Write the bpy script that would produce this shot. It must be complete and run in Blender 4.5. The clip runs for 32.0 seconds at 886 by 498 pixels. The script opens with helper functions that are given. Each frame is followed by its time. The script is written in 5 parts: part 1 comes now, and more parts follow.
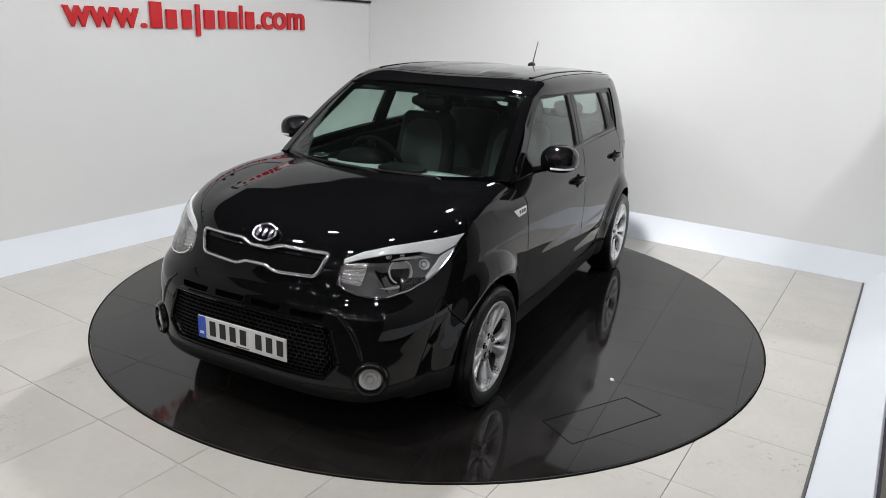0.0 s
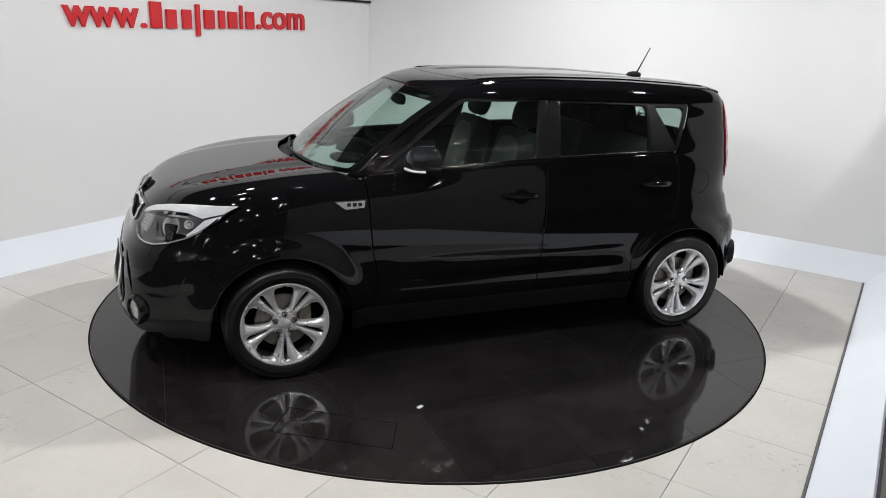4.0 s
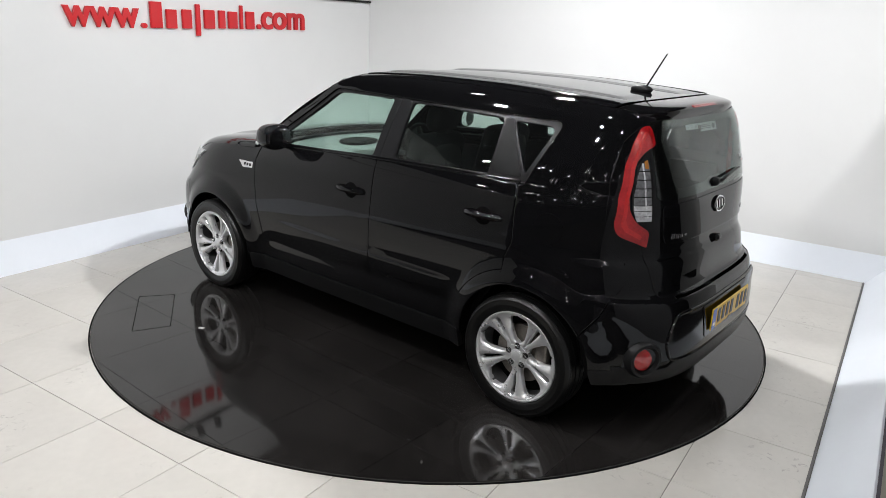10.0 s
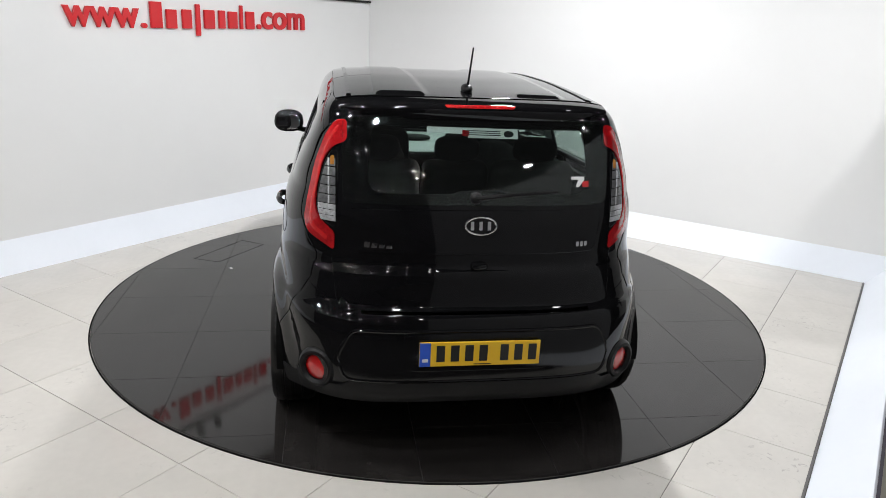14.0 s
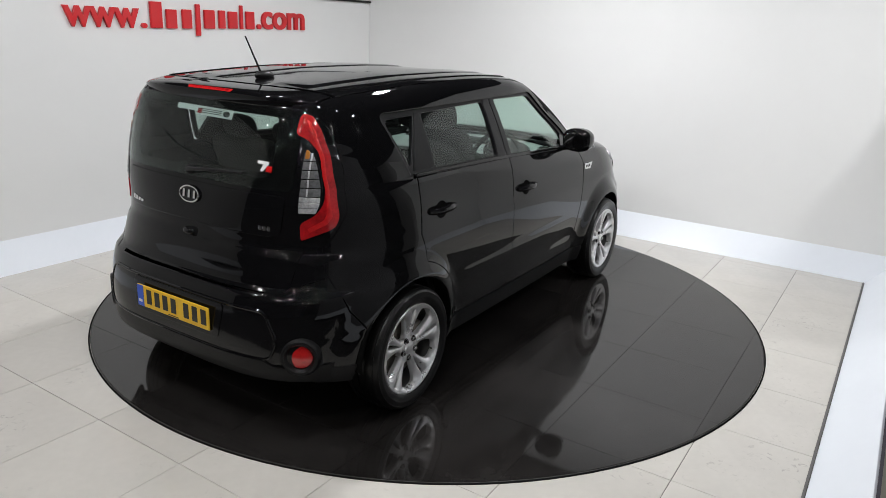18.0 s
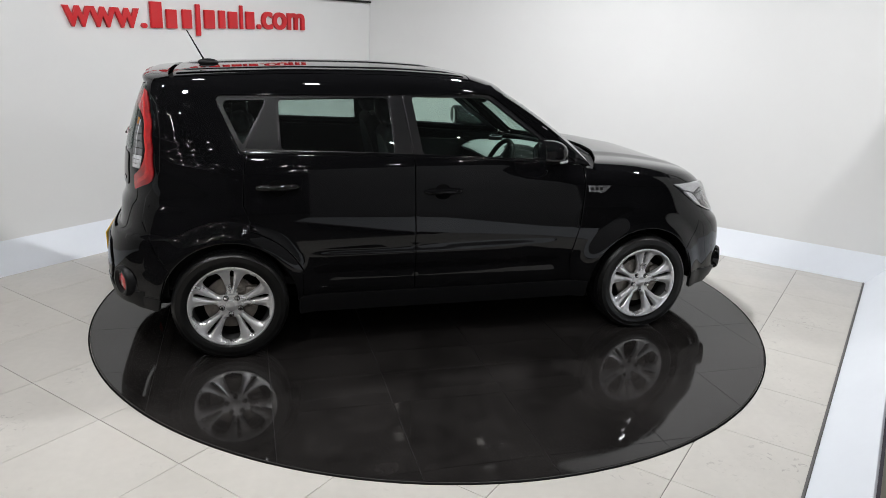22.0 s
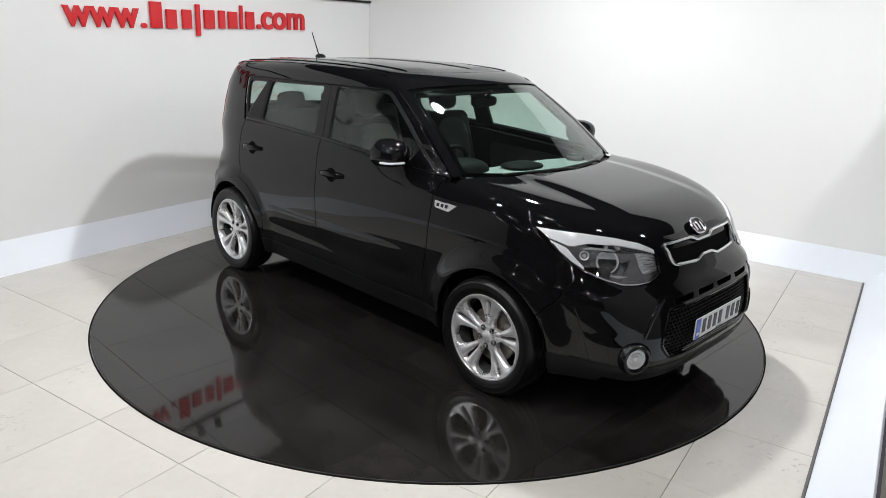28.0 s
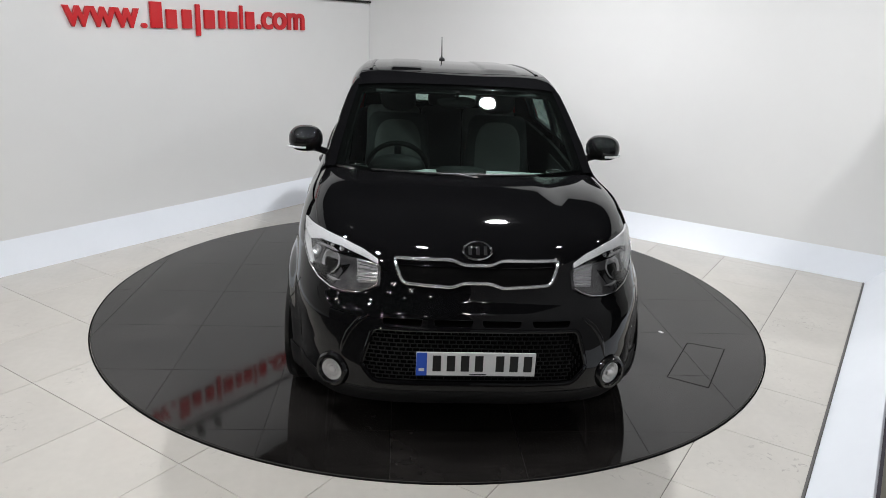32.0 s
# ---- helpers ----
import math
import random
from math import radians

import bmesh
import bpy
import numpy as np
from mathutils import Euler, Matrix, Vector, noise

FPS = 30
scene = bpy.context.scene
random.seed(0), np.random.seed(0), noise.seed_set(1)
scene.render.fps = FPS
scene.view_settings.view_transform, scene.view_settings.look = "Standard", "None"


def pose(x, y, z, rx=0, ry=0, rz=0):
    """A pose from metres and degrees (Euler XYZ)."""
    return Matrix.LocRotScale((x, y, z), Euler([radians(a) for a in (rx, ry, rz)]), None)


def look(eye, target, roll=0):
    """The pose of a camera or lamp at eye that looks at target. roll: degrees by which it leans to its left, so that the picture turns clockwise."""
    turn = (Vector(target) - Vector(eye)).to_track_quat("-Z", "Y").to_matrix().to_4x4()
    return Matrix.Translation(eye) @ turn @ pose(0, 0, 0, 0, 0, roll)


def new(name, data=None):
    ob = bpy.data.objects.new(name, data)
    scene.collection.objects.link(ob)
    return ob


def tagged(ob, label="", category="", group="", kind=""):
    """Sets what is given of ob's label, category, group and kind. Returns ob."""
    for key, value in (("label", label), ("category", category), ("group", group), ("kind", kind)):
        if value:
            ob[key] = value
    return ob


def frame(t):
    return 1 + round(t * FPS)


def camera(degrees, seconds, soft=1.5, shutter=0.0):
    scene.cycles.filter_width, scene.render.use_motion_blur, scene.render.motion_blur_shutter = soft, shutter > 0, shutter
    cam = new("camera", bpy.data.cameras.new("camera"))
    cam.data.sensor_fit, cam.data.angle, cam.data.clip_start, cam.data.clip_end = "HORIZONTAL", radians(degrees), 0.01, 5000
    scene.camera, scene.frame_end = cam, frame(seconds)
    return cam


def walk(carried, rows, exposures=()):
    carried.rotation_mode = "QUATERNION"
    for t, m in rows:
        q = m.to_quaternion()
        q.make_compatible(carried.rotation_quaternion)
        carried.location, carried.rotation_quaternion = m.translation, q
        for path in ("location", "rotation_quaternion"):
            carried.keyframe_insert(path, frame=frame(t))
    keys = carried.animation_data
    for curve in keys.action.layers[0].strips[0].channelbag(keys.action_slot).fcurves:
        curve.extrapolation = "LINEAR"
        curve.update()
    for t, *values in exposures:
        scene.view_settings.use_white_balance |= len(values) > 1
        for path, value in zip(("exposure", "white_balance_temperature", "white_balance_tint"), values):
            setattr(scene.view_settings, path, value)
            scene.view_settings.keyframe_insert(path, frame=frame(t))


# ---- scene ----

# The showroom bay is turned against the camera; U runs along the back wall, V along the side wall.
TURN = -33.5
EYE, AIM, LEAN = (0.0, -4.816, 1.854), (0.0684, -0.0430, 0.3663), 2.536
cam = camera(63.9, 32.0, soft=0.5)
walk(cam, [(0, look(EYE, AIM, LEAN)), (32, look(EYE, AIM, LEAN))],
     [(0, -0.13), (3.5, -0.13), (5.0, 0.12), (14.5, 0.12), (16.5, -0.14), (24.0, -0.14), (25.0, 0.12), (30.0, 0.12), (31.0, 0.0), (32.0, -0.13)])


def room(u, v, z=0.0):
    a = radians(TURN)
    return Vector((u * math.cos(a) - v * math.sin(a), u * math.sin(a) + v * math.cos(a), z))


# ---- light ----
world = bpy.data.worlds.new("showroom_air")
scene.world = world
world.use_nodes = True
world.node_tree.nodes["Background"].inputs["Color"].default_value = (0.9, 0.95, 1.0, 1)
world.node_tree.nodes["Background"].inputs["Strength"].default_value = 0.02
scene.view_settings.exposure = 0.0
LAMPS = [  # u, v, height, watts, aim
    (0.27, 0.72, 3.40, 101),
    (-0.90, -1.60, 3.62, 9),
    (2.50, -0.60, 3.62, 4),
    (3.42, 1.10, 3.42, 33, (1.5, 2.7, 0.9)),
    (-1.20, -2.90, 3.45, 36),
    (0.50, -3.40, 3.45, 30),
    (2.10, -3.40, 3.40, 16),
    (1.10, -1.90, 3.55, 18),
]


def flood(u, v, z, watts, aim=(0.2, 0.25, 0.3)):
    lamp = bpy.data.lights.new("flood", "AREA")
    lamp.shape, lamp.size, lamp.energy, lamp.color = "DISK", 0.17, watts, (0.965, 0.975, 1.0)
    ob = new("flood", lamp)
    ob.matrix_world = look(room(u, v, z - 0.07), room(*aim))
    return ob


for lamp_row in LAMPS:
    flood(*lamp_row)


# ---- materials ----
def material(name, colour, rough=0.5, metal=0.0, vary=0.0, scale=20.0, bump=0.0, bump_scale=200.0, coat=0.0, spec=0.5, rough_vary=0.0, per_object=0.0):
    m = bpy.data.materials.new(name)
    m.use_nodes = True
    nt = m.node_tree
    b = nt.nodes["Principled BSDF"]
    b.inputs["Base Color"].default_value = (*colour, 1)
    b.inputs["Roughness"].default_value = rough
    b.inputs["Metallic"].default_value = metal
    b.inputs["Specular IOR Level"].default_value = spec
    b.inputs["Coat Weight"].default_value = coat
    b.inputs["Coat Roughness"].default_value = 0.015
    co = nt.nodes.new("ShaderNodeTexCoord")
    if vary or rough_vary or per_object:
        n1 = nt.nodes.new("ShaderNodeTexNoise")
        n1.inputs["Scale"].default_value, n1.inputs["Detail"].default_value = scale, 6
        nt.links.new(co.outputs["Object"], n1.inputs["Vector"])
        n2 = nt.nodes.new("ShaderNodeTexNoise")
        n2.inputs["Scale"].default_value, n2.inputs["Detail"].default_value = scale * 7.3, 4
        nt.links.new(co.outputs["Object"], n2.inputs["Vector"])
        add = nt.nodes.new("ShaderNodeMath")
        add.operation = "MULTIPLY_ADD"
        nt.links.new(n2.outputs["Fac"], add.inputs[0])
        add.inputs[1].default_value = 0.5
        nt.links.new(n1.outputs["Fac"], add.inputs[2])
        if vary or per_object:
            mr = nt.nodes.new("ShaderNodeMapRange")
            mr.inputs["From Min"].default_value, mr.inputs["From Max"].default_value = 0.45, 1.05
            mr.inputs["To Min"].default_value, mr.inputs["To Max"].default_value = 1 - vary, 1 + vary
            nt.links.new(add.outputs[0], mr.inputs["Value"])
            value = mr.outputs[0]
            if per_object:
                info = nt.nodes.new("ShaderNodeObjectInfo")
                mo = nt.nodes.new("ShaderNodeMapRange")
                mo.inputs["To Min"].default_value, mo.inputs["To Max"].default_value = 1 - per_object, 1 + per_object
                nt.links.new(info.outputs["Random"], mo.inputs["Value"])
                mul = nt.nodes.new("ShaderNodeMath")
                mul.operation = "MULTIPLY"
                nt.links.new(value, mul.inputs[0])
                nt.links.new(mo.outputs[0], mul.inputs[1])
                value = mul.outputs[0]
            mix = nt.nodes.new("ShaderNodeVectorMath")
            mix.operation = "SCALE"
            mix.inputs[0].default_value = colour
            nt.links.new(value, mix.inputs["Scale"])
            nt.links.new(mix.outputs[0], b.inputs["Base Color"])
        if rough_vary:
            rr = nt.nodes.new("ShaderNodeMapRange")
            rr.inputs["From Min"].default_value, rr.inputs["From Max"].default_value = 0.45, 1.05
            rr.inputs["To Min"].default_value, rr.inputs["To Max"].default_value = max(0.0, rough - rough_vary), rough + rough_vary
            nt.links.new(add.outputs[0], rr.inputs["Value"])
            nt.links.new(rr.outputs[0], b.inputs["Roughness"])
    if bump:
        nb = nt.nodes.new("ShaderNodeTexNoise")
        nb.inputs["Scale"].default_value, nb.inputs["Detail"].default_value = bump_scale, 4
        nt.links.new(co.outputs["Object"], nb.inputs["Vector"])
        bp = nt.nodes.new("ShaderNodeBump")
        bp.inputs["Strength"].default_value, bp.inputs["Distance"].default_value = bump, 0.002
        nt.links.new(nb.outputs["Fac"], bp.inputs["Height"])
        nt.links.new(bp.outputs["Normal"], b.inputs["Normal"])
    return m


def glass(name, tint, gloss=1.0, haze=0.0):
    """A thin pane: clear with a tint, mirror-like at a flat angle."""
    m = bpy.data.materials.new(name)
    m.use_nodes = True
    nt = m.node_tree
    nt.nodes.clear()
    out = nt.nodes.new("ShaderNodeOutputMaterial")
    mix = nt.nodes.new("ShaderNodeMixShader")
    clear = nt.nodes.new("ShaderNodeBsdfTransparent")
    clear.inputs["Color"].default_value = (*tint, 1)
    shine = nt.nodes.new("ShaderNodeBsdfGlossy")
    shine.inputs["Roughness"].default_value = 0.01
    weight = nt.nodes.new("ShaderNodeLayerWeight")
    power = nt.nodes.new("ShaderNodeMath")
    power.operation = "POWER"
    power.inputs[1].default_value = 5
    weight.inputs["Blend"].default_value = 0.5
    nt.links.new(weight.outputs["Facing"], power.inputs[0])
    fres = nt.nodes.new("ShaderNodeMath")
    fres.operation = "MULTIPLY_ADD"
    fres.inputs[1].default_value, fres.inputs[2].default_value = 0.95 * gloss, 0.04 * gloss
    nt.links.new(power.outputs[0], fres.inputs[0])
    nt.links.new(fres.outputs[0], mix.inputs[0])
    nt.links.new(clear.outputs[0], mix.inputs[1])
    nt.links.new(shine.outputs[0], mix.inputs[2])
    # a faint white haze mixed in for the grey reflections on the panes
    film, veil = nt.nodes.new("ShaderNodeMixShader"), nt.nodes.new("ShaderNodeBsdfDiffuse")
    veil.inputs["Color"].default_value = (0.8, 0.8, 0.8, 1)
    film.inputs[0].default_value = haze
    nt.links.new(mix.outputs[0], film.inputs[1])
    nt.links.new(veil.outputs[0], film.inputs[2])
    nt.links.new(film.outputs[0], out.inputs["Surface"])
    return m


def glow(name, colour, strength):
    m = bpy.data.materials.new(name)
    m.use_nodes = True
    b = m.node_tree.nodes["Principled BSDF"]
    b.inputs["Base Color"].default_value = (*colour, 1)
    b.inputs["Emission Color"].default_value = (*colour, 1)
    b.inputs["Emission Strength"].default_value = strength
    return m


PAINT = material("black_car_paint", (0.0042, 0.0042, 0.0047), 0.03, 0.0, 0.15, 3.0, 0, 0, 0.0, 0.32, 0.012)
PLASTIC = material("black_trim_plastic", (0.0065, 0.0065, 0.007), 0.42, 0, 0.15, 8, 0.2, 300, 0.0, 0.22)
GLOSSTRIM = material("gloss_black_trim", (0.0045, 0.0045, 0.005), 0.1, 0, 0.1, 8, 0, 0, 0.0, 0.35)
FRIT = material("black_glass_border", (0.0014, 0.0014, 0.0015), 0.06, 0, 0.1, 8, 0, 0, 0.0, 0.25)
PILLAR = material("satin_pillar_film", (0.008, 0.008, 0.009), 0.3, 0, 0.15, 8, 0, 0, 0.0, 0.25)
RUBBER = material("tyre_rubber", (0.0035, 0.0035, 0.0035), 0.32, 0, 0.3, 9, 0.2, 250, 0.0, 0.35)
# near-black for black parts and for the shade put into gaps and recesses
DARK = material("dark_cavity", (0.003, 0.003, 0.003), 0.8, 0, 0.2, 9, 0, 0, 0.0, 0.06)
CHROME = material("chrome", (0.75, 0.75, 0.76), 0.08, 1.0, 0.05, 10)
ALLOY = material("silver_alloy", (0.81, 0.81, 0.82), 0.29, 0.74, 0.03, 12, 0, 0, 0.0, 0.5, 0.03)
STEEL = material("brake_steel", (0.22, 0.20, 0.18), 0.42, 0.7, 0.3, 25)
BARREL = material("wheel_barrel", (0.14, 0.14, 0.14), 0.35, 0.6, 0.2, 15)
WHITE_DRL = material("white_light_guide", (0.75, 0.76, 0.78), 0.25, 0, 0.05, 10)
REFLECTOR = material("lamp_reflector", (0.80, 0.81, 0.83), 0.14, 0.6, 0.25, 30, 0.6, 60)
LAMP_GREY = material("lamp_bezel", (0.10, 0.10, 0.104), 0.2, 0.4, 0.3, 20)
LAMP_SILVER = material("lamp_silver", (0.40, 0.40, 0.41), 0.25, 0.5, 0.3, 40, 0.5, 60)
FOG_CHROME = material("fog_lamp_chrome", (0.62, 0.62, 0.63), 0.2, 0.6, 0.2, 40, 1.0, 70)
TAIL_CHROME = material("tail_lamp_chrome", (0.66, 0.66, 0.68), 0.2, 0.55, 0.5, 45, 0.8, 80, 0.3)
TAIL_SMOKE = material("smoked_lamp_chrome", (0.20, 0.20, 0.21), 0.2, 0.6, 0.5, 45, 0.8, 80, 0.3)
RED_LENS = material("red_lens", (0.34, 0.006, 0.009), 0.06, 0, 0.5, 12, 0.2, 120, 1.0)
RED_BRIGHT = material("red_reflector", (0.50, 0.011, 0.012), 0.15, 0, 0.2, 60, 0.4, 200, 1.0)
AMBER = material("amber_bulb", (0.34, 0.13, 0.02), 0.25, 0, 0.1, 20)
PLATE_W = material("white_plate", (0.72, 0.72, 0.72), 0.35, 0, 0.04, 15)
PLATE_Y = material("yellow_plate", (0.82, 0.50, 0.02), 0.35, 0, 0.04, 15)
PLATE_B = material("blue_band", (0.03, 0.10, 0.55), 0.35, 0, 0.04, 15)
INK = material("plate_ink", (0.008, 0.008, 0.008), 0.4)
FABRIC = material("grey_seat_fabric", (0.075, 0.075, 0.075), 0.9, 0, 0.12, 30, 0.15, 150)
FABRIC_DARK = material("black_seat_fabric", (0.018, 0.018, 0.019), 0.9, 0, 0.2, 30, 0.15, 150)
DASH_GREY = material("grey_dashboard", (0.30, 0.31, 0.305), 0.6, 0, 0.08, 20, 0.3, 500)
DASH_BLACK = material("black_dashboard", (0.006, 0.006, 0.006), 0.6, 0, 0.2, 20, 0.3, 500, 0.0, 0.06)
GLASS = glass("window_glass", (0.86, 0.93, 0.90), haze=0.002)
SCREEN_GLASS = glass("windscreen_glass", (0.84, 0.92, 0.89), haze=0.001)
GLASS_DARK = glass("privacy_glass", (0.80, 0.86, 0.84), haze=0.003)
LENS = glass("lamp_lens", (0.97, 0.97, 0.97))
WALL = material("white_wall_paint", (0.80, 0.80, 0.79), 0.55, 0, 0.015, 0.8, 0.03, 60)
SKIRT = material("white_gloss_board", (0.83, 0.865, 0.92), 0.3, 0, 0.015, 2.0)
TILE = material("cream_porcelain", (0.60, 0.575, 0.53), 0.16, 0, 0.05, 3.0, 0.02, 40, 0.0, 0.5, 0.05, 0.03)
GROUT = material("grey_grout", (0.13, 0.125, 0.12), 0.8, 0, 0.2, 40)


def scuffed(m, amount, scale):
    """Sparse small scuffs and dirt marks over a material's colour."""
    nt = m.node_tree
    b = nt.nodes["Principled BSDF"]
    src = b.inputs["Base Color"].links[0].from_socket
    co = nt.nodes.new("ShaderNodeNewGeometry")
    big, fine = nt.nodes.new("ShaderNodeTexNoise"), nt.nodes.new("ShaderNodeTexNoise")
    big.inputs["Scale"].default_value, fine.inputs["Scale"].default_value, fine.inputs["Detail"].default_value = 1.3, scale, 8
    fine.inputs["Distortion"].default_value = 1.5
    for q in (big, fine):
        nt.links.new(co.outputs["Position"], q.inputs["Vector"])
    r1, r2 = nt.nodes.new("ShaderNodeMapRange"), nt.nodes.new("ShaderNodeMapRange")
    for r, q, lo, hi in ((r1, big, 0.52, 0.66), (r2, fine, 0.60, 0.72)):
        r.inputs["From Min"].default_value, r.inputs["From Max"].default_value = lo, hi
        nt.links.new(q.outputs["Fac"], r.inputs["Value"])
    mul = nt.nodes.new("ShaderNodeMath")
    mul.operation = "MULTIPLY"
    nt.links.new(r1.outputs[0], mul.inputs[0])
    nt.links.new(r2.outputs[0], mul.inputs[1])
    k = nt.nodes.new("ShaderNodeMath")
    k.operation = "MULTIPLY_ADD"
    nt.links.new(mul.outputs[0], k.inputs[0])
    k.inputs[1].default_value, k.inputs[2].default_value = -amount, 1.0
    sc = nt.nodes.new("ShaderNodeVectorMath")
    sc.operation = "SCALE"
    nt.links.new(src, sc.inputs[0])
    nt.links.new(k.outputs[0], sc.inputs["Scale"])
    nt.links.new(sc.outputs[0], b.inputs["Base Color"])


scuffed(TILE, 0.26, 22.0)
BLACK_TILE = material("black_polished_tile", (0.0165, 0.0150, 0.0143), 0.06, 0, 0.6, 1.6, 0.012, 30, 0.0, 0.36, 0.03, 0.12)
BLACK_GROUT = material("black_grout", (0.035, 0.033, 0.032), 0.6, 0, 0.2, 40)
SIGN_RED = material("red_sign_acrylic", (0.62, 0.012, 0.018), 0.3, 0, 0.05, 10)
# dark colours stand in for the missing light overhead and beyond the bay
CEILING = material("unlit_ceiling", (0.034, 0.034, 0.036), 0.7, 0, 0.2, 1.0)
FAR_WALL = material("unlit_far_wall", (0.075, 0.075, 0.080), 0.6, 0, 0.25, 0.6)
LAMP_ON = glow("lamp_face", (1.0, 0.97, 0.93), 60.0)
SPOT_ON = glow("spot_face", (1.0, 0.97, 0.93), 250.0)
SATIN_CHROME = material("satin_chrome", (0.74, 0.75, 0.76), 0.16, 0.85, 0.05, 10)
STICKER = material("white_sticker", (0.7, 0.7, 0.7), 0.5, 0, 0.05, 20)


# ---- mesh helpers ----
def mesh_ob(name, verts, faces, mat, parent=None, label="", smooth=False):
    me = bpy.data.meshes.new(name)
    me.from_pydata([tuple(map(float, v)) for v in verts], [], [tuple(map(int, f)) for f in faces])
    me.materials.append(mat)
    if smooth:
        me.shade_smooth()
    ob = new(name, me)
    if parent is not None:
        ob.parent = parent
    if label:
        tagged(ob, label)
    return ob


def part(name, bm, mat, parent=None, label="", smooth=False):
    me = bpy.data.meshes.new(name)
    bmesh.ops.recalc_face_normals(bm, faces=bm.faces)
    bm.to_mesh(me)
    bm.free()
    me.materials.append(mat)
    if smooth:
        me.shade_smooth()
        me.set_sharp_from_angle(angle=radians(38))
    ob = new(name, me)
    if parent is not None:
        ob.parent = parent
    if label:
        tagged(ob, label)
    return ob


def empty(name, m=None):
    ob = new(name)
    if m is not None:
        ob.matrix_world = m
    return ob


def box_bm(size, at=(0, 0, 0), bevel=0.0, m=None, bm=None, segs=2):
    own = bmesh.new()
    bmesh.ops.create_cube(own, size=1.0)
    bmesh.ops.scale(own, vec=size, verts=own.verts)
    if bevel:
        bmesh.ops.bevel(own, geom=own.edges[:], offset=bevel, segments=segs, profile=0.5, affect="EDGES")
    bmesh.ops.transform(own, matrix=Matrix.Translation(at) @ (m or Matrix()), verts=own.verts)
    if bm is None:
        return own
    return merge(bm, own)


def merge(bm, own):
    me = bpy.data.meshes.new("joined")
    own.to_mesh(me)
    own.free()
    bm.from_mesh(me)
    bpy.data.meshes.remove(me)
    return bm


def lathe(profile, n=48, axis="y", closed=False):
    """A turned form: profile rows of (radius, along)."""
    bm = bmesh.new()
    rings = []
    for r, a in profile:
        ring = []
        for k in range(n):
            c, s = math.cos(2 * math.pi * k / n), math.sin(2 * math.pi * k / n)
            co = (r * c, a, r * s) if axis == "y" else ((r * c, r * s, a) if axis == "z" else (a, r * c, r * s))
            ring.append(bm.verts.new(co))
        rings.append(ring)
    for r0, r1 in zip(rings, rings[1:]):
        for k in range(n):
            bm.faces.new((r0[k], r0[(k + 1) % n], r1[(k + 1) % n], r1[k]))
    if closed:
        for k in range(n):
            bm.faces.new((rings[-1][k], rings[-1][(k + 1) % n], rings[0][(k + 1) % n], rings[0][k]))
    else:
        bm.faces.new(rings[0][::-1])
        bm.faces.new(rings[-1])
    return bm


def tube(path, radius, n=8, closed=False, flat=1.0, up=(0, 0, 1)):
    """A round bar along a path of points."""
    pts = [Vector(q) for q in path]
    bm = bmesh.new()
    rings = []
    count = len(pts)
    for i, q in enumerate(pts):
        a = pts[(i - 1) % count] if closed or i > 0 else pts[0]
        b = pts[(i + 1) % count] if closed or i < count - 1 else pts[-1]
        d = (b - a).normalized()
        s = d.cross(Vector(up))
        s = s.normalized() if s.length > 1e-4 else d.orthogonal().normalized()
        t = s.cross(d).normalized()
        r = radius(i / (count - 1)) if callable(radius) else radius
        rings.append([bm.verts.new(q + r * (math.cos(2 * math.pi * k / n) * s + flat * math.sin(2 * math.pi * k / n) * t)) for k in range(n)])
    last = count if closed else count - 1
    for i in range(last):
        r0, r1 = rings[i], rings[(i + 1) % count]
        for k in range(n):
            bm.faces.new((r0[k], r0[(k + 1) % n], r1[(k + 1) % n], r1[k]))
    if not closed:
        bm.faces.new(rings[0][::-1])
        bm.faces.new(rings[-1])
    return bm


def curve(knots):
    """A smooth function through (x, value) knots that does not overshoot."""
    xs = np.array([k[0] for k in knots], float)
    ys = np.array([k[1] for k in knots], float)
    h = np.diff(xs)
    d = np.diff(ys) / h
    m = np.zeros(len(xs))
    for i in range(1, len(xs) - 1):
        if d[i - 1] * d[i] > 0:
            w1, w2 = 2 * h[i] + h[i - 1], h[i] + 2 * h[i - 1]
            m[i] = (w1 + w2) / (w1 / d[i - 1] + w2 / d[i])
    m[0], m[-1] = d[0], d[-1]

    def value(x):
        x = np.clip(np.asarray(x, float), xs[0], xs[-1])
        i = np.clip(np.searchsorted(xs, x) - 1, 0, len(xs) - 2)
        t = (x - xs[i]) / h[i]
        return (ys[i] * (1 + 2 * t) * (1 - t) ** 2 + m[i] * h[i] * t * (1 - t) ** 2
                + ys[i + 1] * t * t * (3 - 2 * t) + m[i + 1] * h[i] * t * t * (t - 1))
    return value


def rounded(poly, r, n=5):
    """A polygon with rounded corners; r is one radius or one for each corner."""
    out = []
    count = len(poly)
    for i in range(count):
        a, b, c = (np.array(poly[(i + k) % count], float) for k in (-1, 0, 1))
        ri = r[i] if isinstance(r, (list, tuple)) else r
        la, lc = np.linalg.norm(a - b), np.linalg.norm(c - b)
        ri = min(ri, 0.45 * la, 0.45 * lc)
        if ri < 1e-4:
            out.append(tuple(b))
            continue
        p0, p1 = b + (a - b) / la * ri, b + (c - b) / lc * ri
        for k in range(n + 1):
            t = k / n
            out.append(tuple((1 - t) ** 2 * p0 + 2 * t * (1 - t) * b + t * t * p1))
    return out


